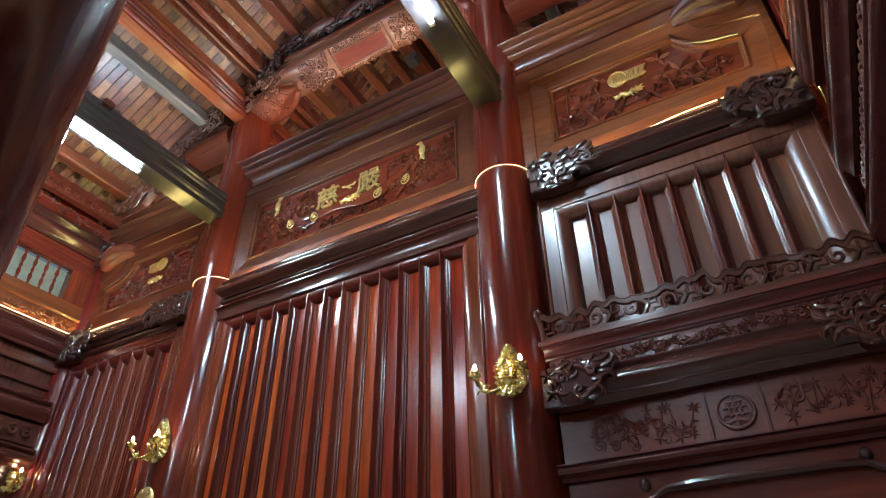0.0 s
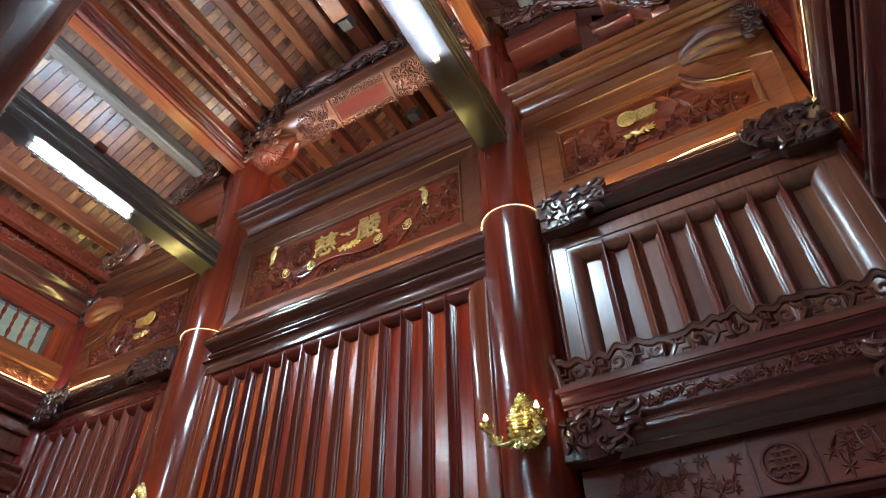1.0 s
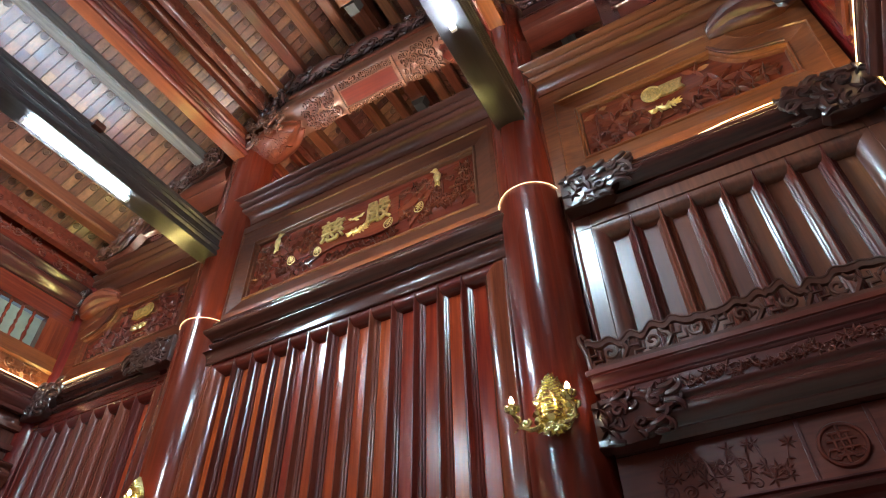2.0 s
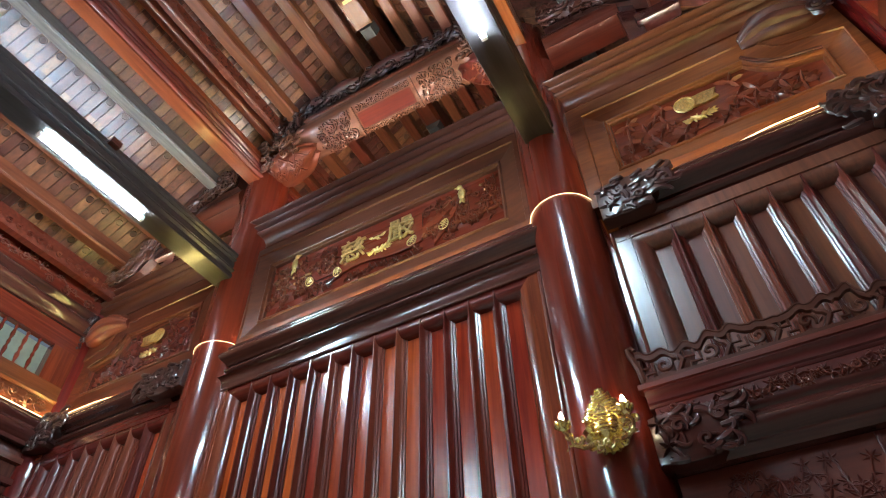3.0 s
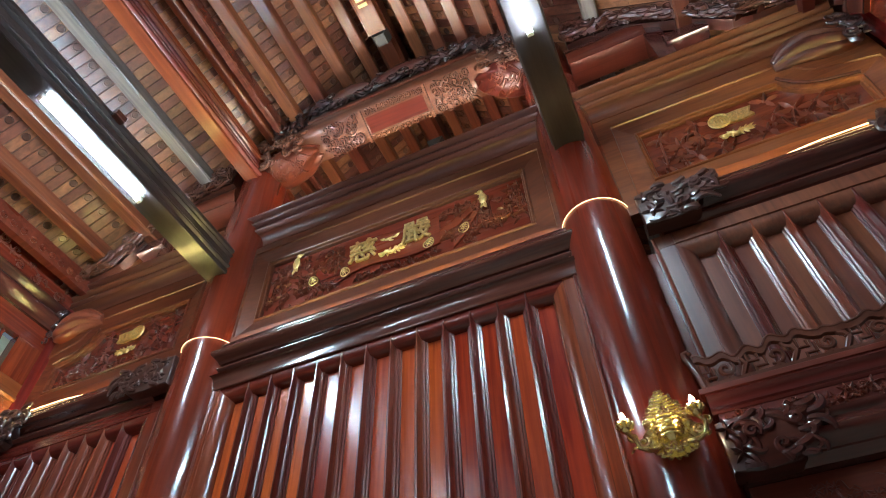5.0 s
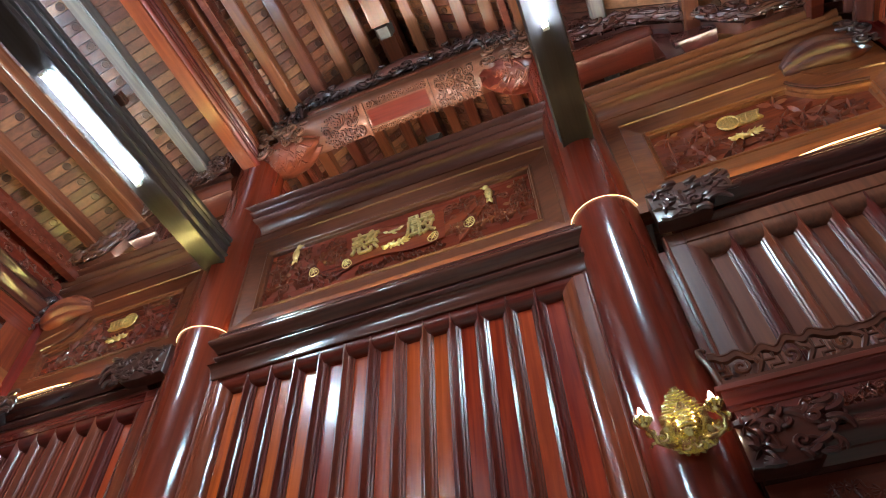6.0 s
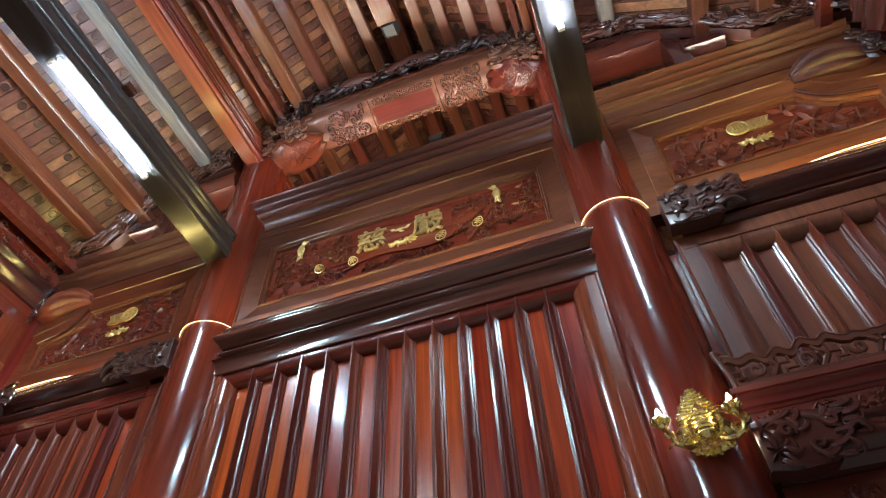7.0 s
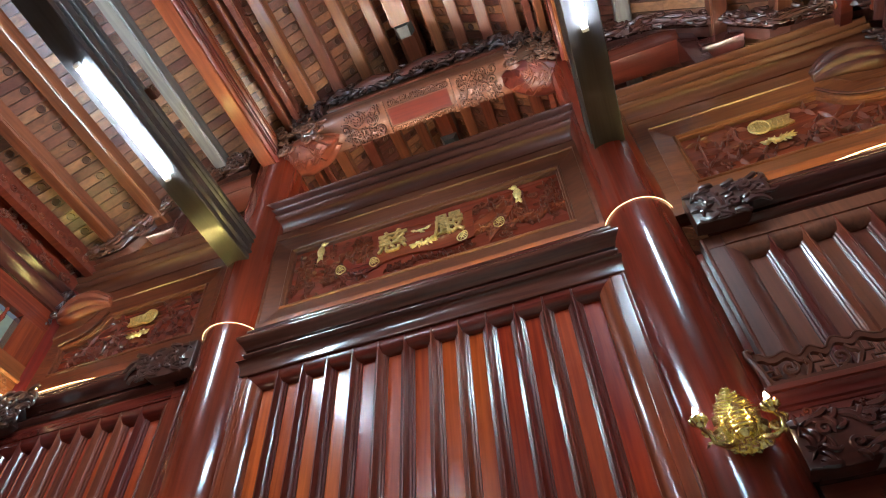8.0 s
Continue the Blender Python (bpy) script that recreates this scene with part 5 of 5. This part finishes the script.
def sconce():
    """Gilt two-armed wall lamp; origin on the column's face."""
    th = thing("wall_sconce", "polished gilt two-armed sconce with lit candle bulbs", "wall lamp", "column sconces")
    bm = bmesh.new()
    rings = []
    n = 40
    for j in range(7):
        f = 1 - j / 7
        ring = []
        for i in range(n):
            a = 2 * math.pi * i / n
            rx, rz = 0.108, (0.205 if math.sin(a) > 0 else 0.13)
            pinch = 1 - 0.5 * max(0, math.sin(a)) ** 1.5
            rip = 1 + (0.05 * math.cos(a * 20) if j < 3 else 0)
            y = -0.055 * (1 - f ** 2) - 0.006 * (math.cos(a * 20) if j < 4 else 0) - 0.008 * math.sin(f * 18)
            ring.append(bm.verts.new((rx * f * rip * pinch * math.cos(a), y, 0.0 + rz * f * rip * math.sin(a))))
        rings.append(ring)
    for a, b in zip(rings, rings[1:]):
        for i in range(n):
            bm.faces.new((a[i], a[(i + 1) % n], b[(i + 1) % n], b[i]))
    bm.faces.new(rings[-1])
    bm.faces.new(rings[0][::-1])
    part("backplate", bm, gold_polished, th, "ribbed shell backplate", smooth=True)
    bm = bmesh.new()
    for k in range(10):
        # paired ribs of the leaf, rising from its midrib to the edge
        for sd in (-1, 1):
            z = 0.030 + 0.0165 * k
            w = 0.102 * max(0.06, 1 - (k / 10.4) ** 1.3)
            one = bmesh.new()
            sweep(one, [(sd * w * t / 6, -0.052 + 0.026 * (t / 6) ** 2 + 0.0026 * k, z - 0.010 + 0.020 * t / 6) for t in range(7)], lambda t: 0.0058 * math.sin(math.pi * (0.22 + 0.74 * t)), 6)
            part("flute", one, gold_polished, th, smooth=True)
    one = bmesh.new()
    rings = []
    for q in range(9):
        f = q / 8
        r = math.sin(math.pi * (0.04 + 0.92 * f)) ** 0.7 * (1 + 0.05 * math.cos(f * 44))
        rings.append([(0.052 * r * math.cos(6.2832 * i / 24), -0.036 + 0.046 * r * math.sin(6.2832 * i / 24), -0.075 + 0.125 * f) for i in range(24)])
    loft(one, rings)
    part("belly", one, gold_polished, th, "banded round belly", smooth=True)
    for k in range(5):
        z = -0.055 + 0.021 * k
        w = 0.044 + 0.010 * math.sin(math.pi * (k + 0.5) / 5)
        sweep(bm, [(w * math.cos(a), -0.042 + 0.9 * w * math.sin(a), z) for a in [radians(190 + 16 * i) for i in range(11)]], 0.0042, 6)
    rng = random.Random(4)
    for k in range(9):
        spiral(bm, -0.07 + 0.0175 * k, -0.10 + 0.012 * math.sin(k * 2.2), 0.02, 1.2, rng.uniform(0, 6), rng.choice((-1, 1)), -0.04, 0.008)
    part("ornament", bm, gold_polished, th, smooth=True)
    for s in (-1, 1):
        bm = bmesh.new()
        sweep(bm, [(s * 0.05, -0.05, -0.09), (s * 0.075, -0.075, -0.11), (s * 0.10, -0.09, -0.115), (s * 0.13, -0.10, -0.10), (s * 0.140, -0.118, -0.065), (s * 0.1415 - 0.022, -0.122, -0.035)], lambda t: 0.014 - 0.004 * t, 8)
        spiral(bm, s * 0.11, -0.085, 0.024, 1.3, 1.0, s, -0.095, 0.009)
        spiral(bm, s * 0.145, -0.055, 0.02, 1.2, 2.0, -s, -0.10, 0.009)
        for q in range(4):
            leaf(bm, s * (0.09 + 0.02 * q), -0.10, 1.2 + 0.9 * q, 0.03, 0.014, -0.10, 0.008)
        arm = part("arm", bm, gold_polished, th, "curled gilt arm", smooth=True)
        bm = bmesh.new()
        lathe(bm, [(0.006, -0.04), (0.020, -0.032), (0.024, -0.022), (0.014, -0.014), (0.012, 0.0), (0.020, 0.012), (0.010, 0.012)], s * 0.1415 - 0.022, -0.122, 14)
        for q in range(8):
            a = q * math.pi / 4
            c = Vector((s * 0.1415 - 0.022 + 0.030 * math.cos(a), -0.122 + 0.030 * math.sin(a), -0.006))
            sweep(bm, [c - Vector((0.010 * math.cos(a), 0.010 * math.sin(a), 0.016)), c, c + Vector((0.004 * math.cos(a), 0.004 * math.sin(a), 0.014))], lambda t: 0.012 * math.sin(math.pi * (0.15 + 0.7 * t)), 6)
        part("cup", bm, gold_polished, arm, "gilt flower cup", smooth=True)
        bm = bmesh.new()
        lathe(bm, [(0.010, 0.012), (0.010, 0.022)], s * 0.1415 - 0.022, -0.122, 12)
        part("candle", bm, plaster, arm, "white candle sleeve", smooth=True)
        bm = bmesh.new()
        lathe(bm, [(0.007, 0.022), (0.010, 0.028), (0.0108, 0.034), (0.0085, 0.043), (0.0045, 0.052), (0.0015, 0.058)], s * 0.1415 - 0.022, -0.122, 14)
        part("bulb", bm, bulb_mat, arm, "lit candle bulb", smooth=True)
    return th


lamp = sconce()
lamp.location = (COLS[1] + 0.012, YW - R - 0.004, 2.885)
copy_thing(lamp, pose(COLS[0], YW - R - 0.004, 2.98))
copy_thing(lamp, pose(SIDES[0] + 0.05, YW - 0.165, 3.02, 0, 0, 30))
# gilded plaque hung below the sconce of the other column
plq = thing("hanging_plaque", "round gilded carved plaque hung on a column", "plaque")
bm = bmesh.new()
dome(bm, COLS[0] - 0.02, 2.56, 0.10, 0.11, YW - R - 0.005, 0.03, 24, 4)
clouds(bm, rect(COLS[0] - 0.08, COLS[0] + 0.04, 2.49, 2.64), YW - R - 0.02, 18, 0.025, 77, 0.25)
part("disc", bm, gold, plq, smooth=True)
bm = bmesh.new()
sweep(bm, [(COLS[0] - 0.02 + 0.014 * math.cos(a), YW - R - 0.008, 2.685 + 0.016 * math.sin(a)) for a in [6.2832 * i / 12 for i in range(13)]], 0.004, 6)
part("ring", bm, steel, plq, "metal hanging ring", smooth=True)

# small black driver box beside the tie beam
bm = bmesh.new()
box(bm, TIES[0] + 0.095, TIES[0] + 0.15, 1.80, 1.89, 5.40, 5.46, 0.006)
tagged(part("driver_box", bm, dark["y"]), "small black lamp driver box on a tie beam", "driver box")
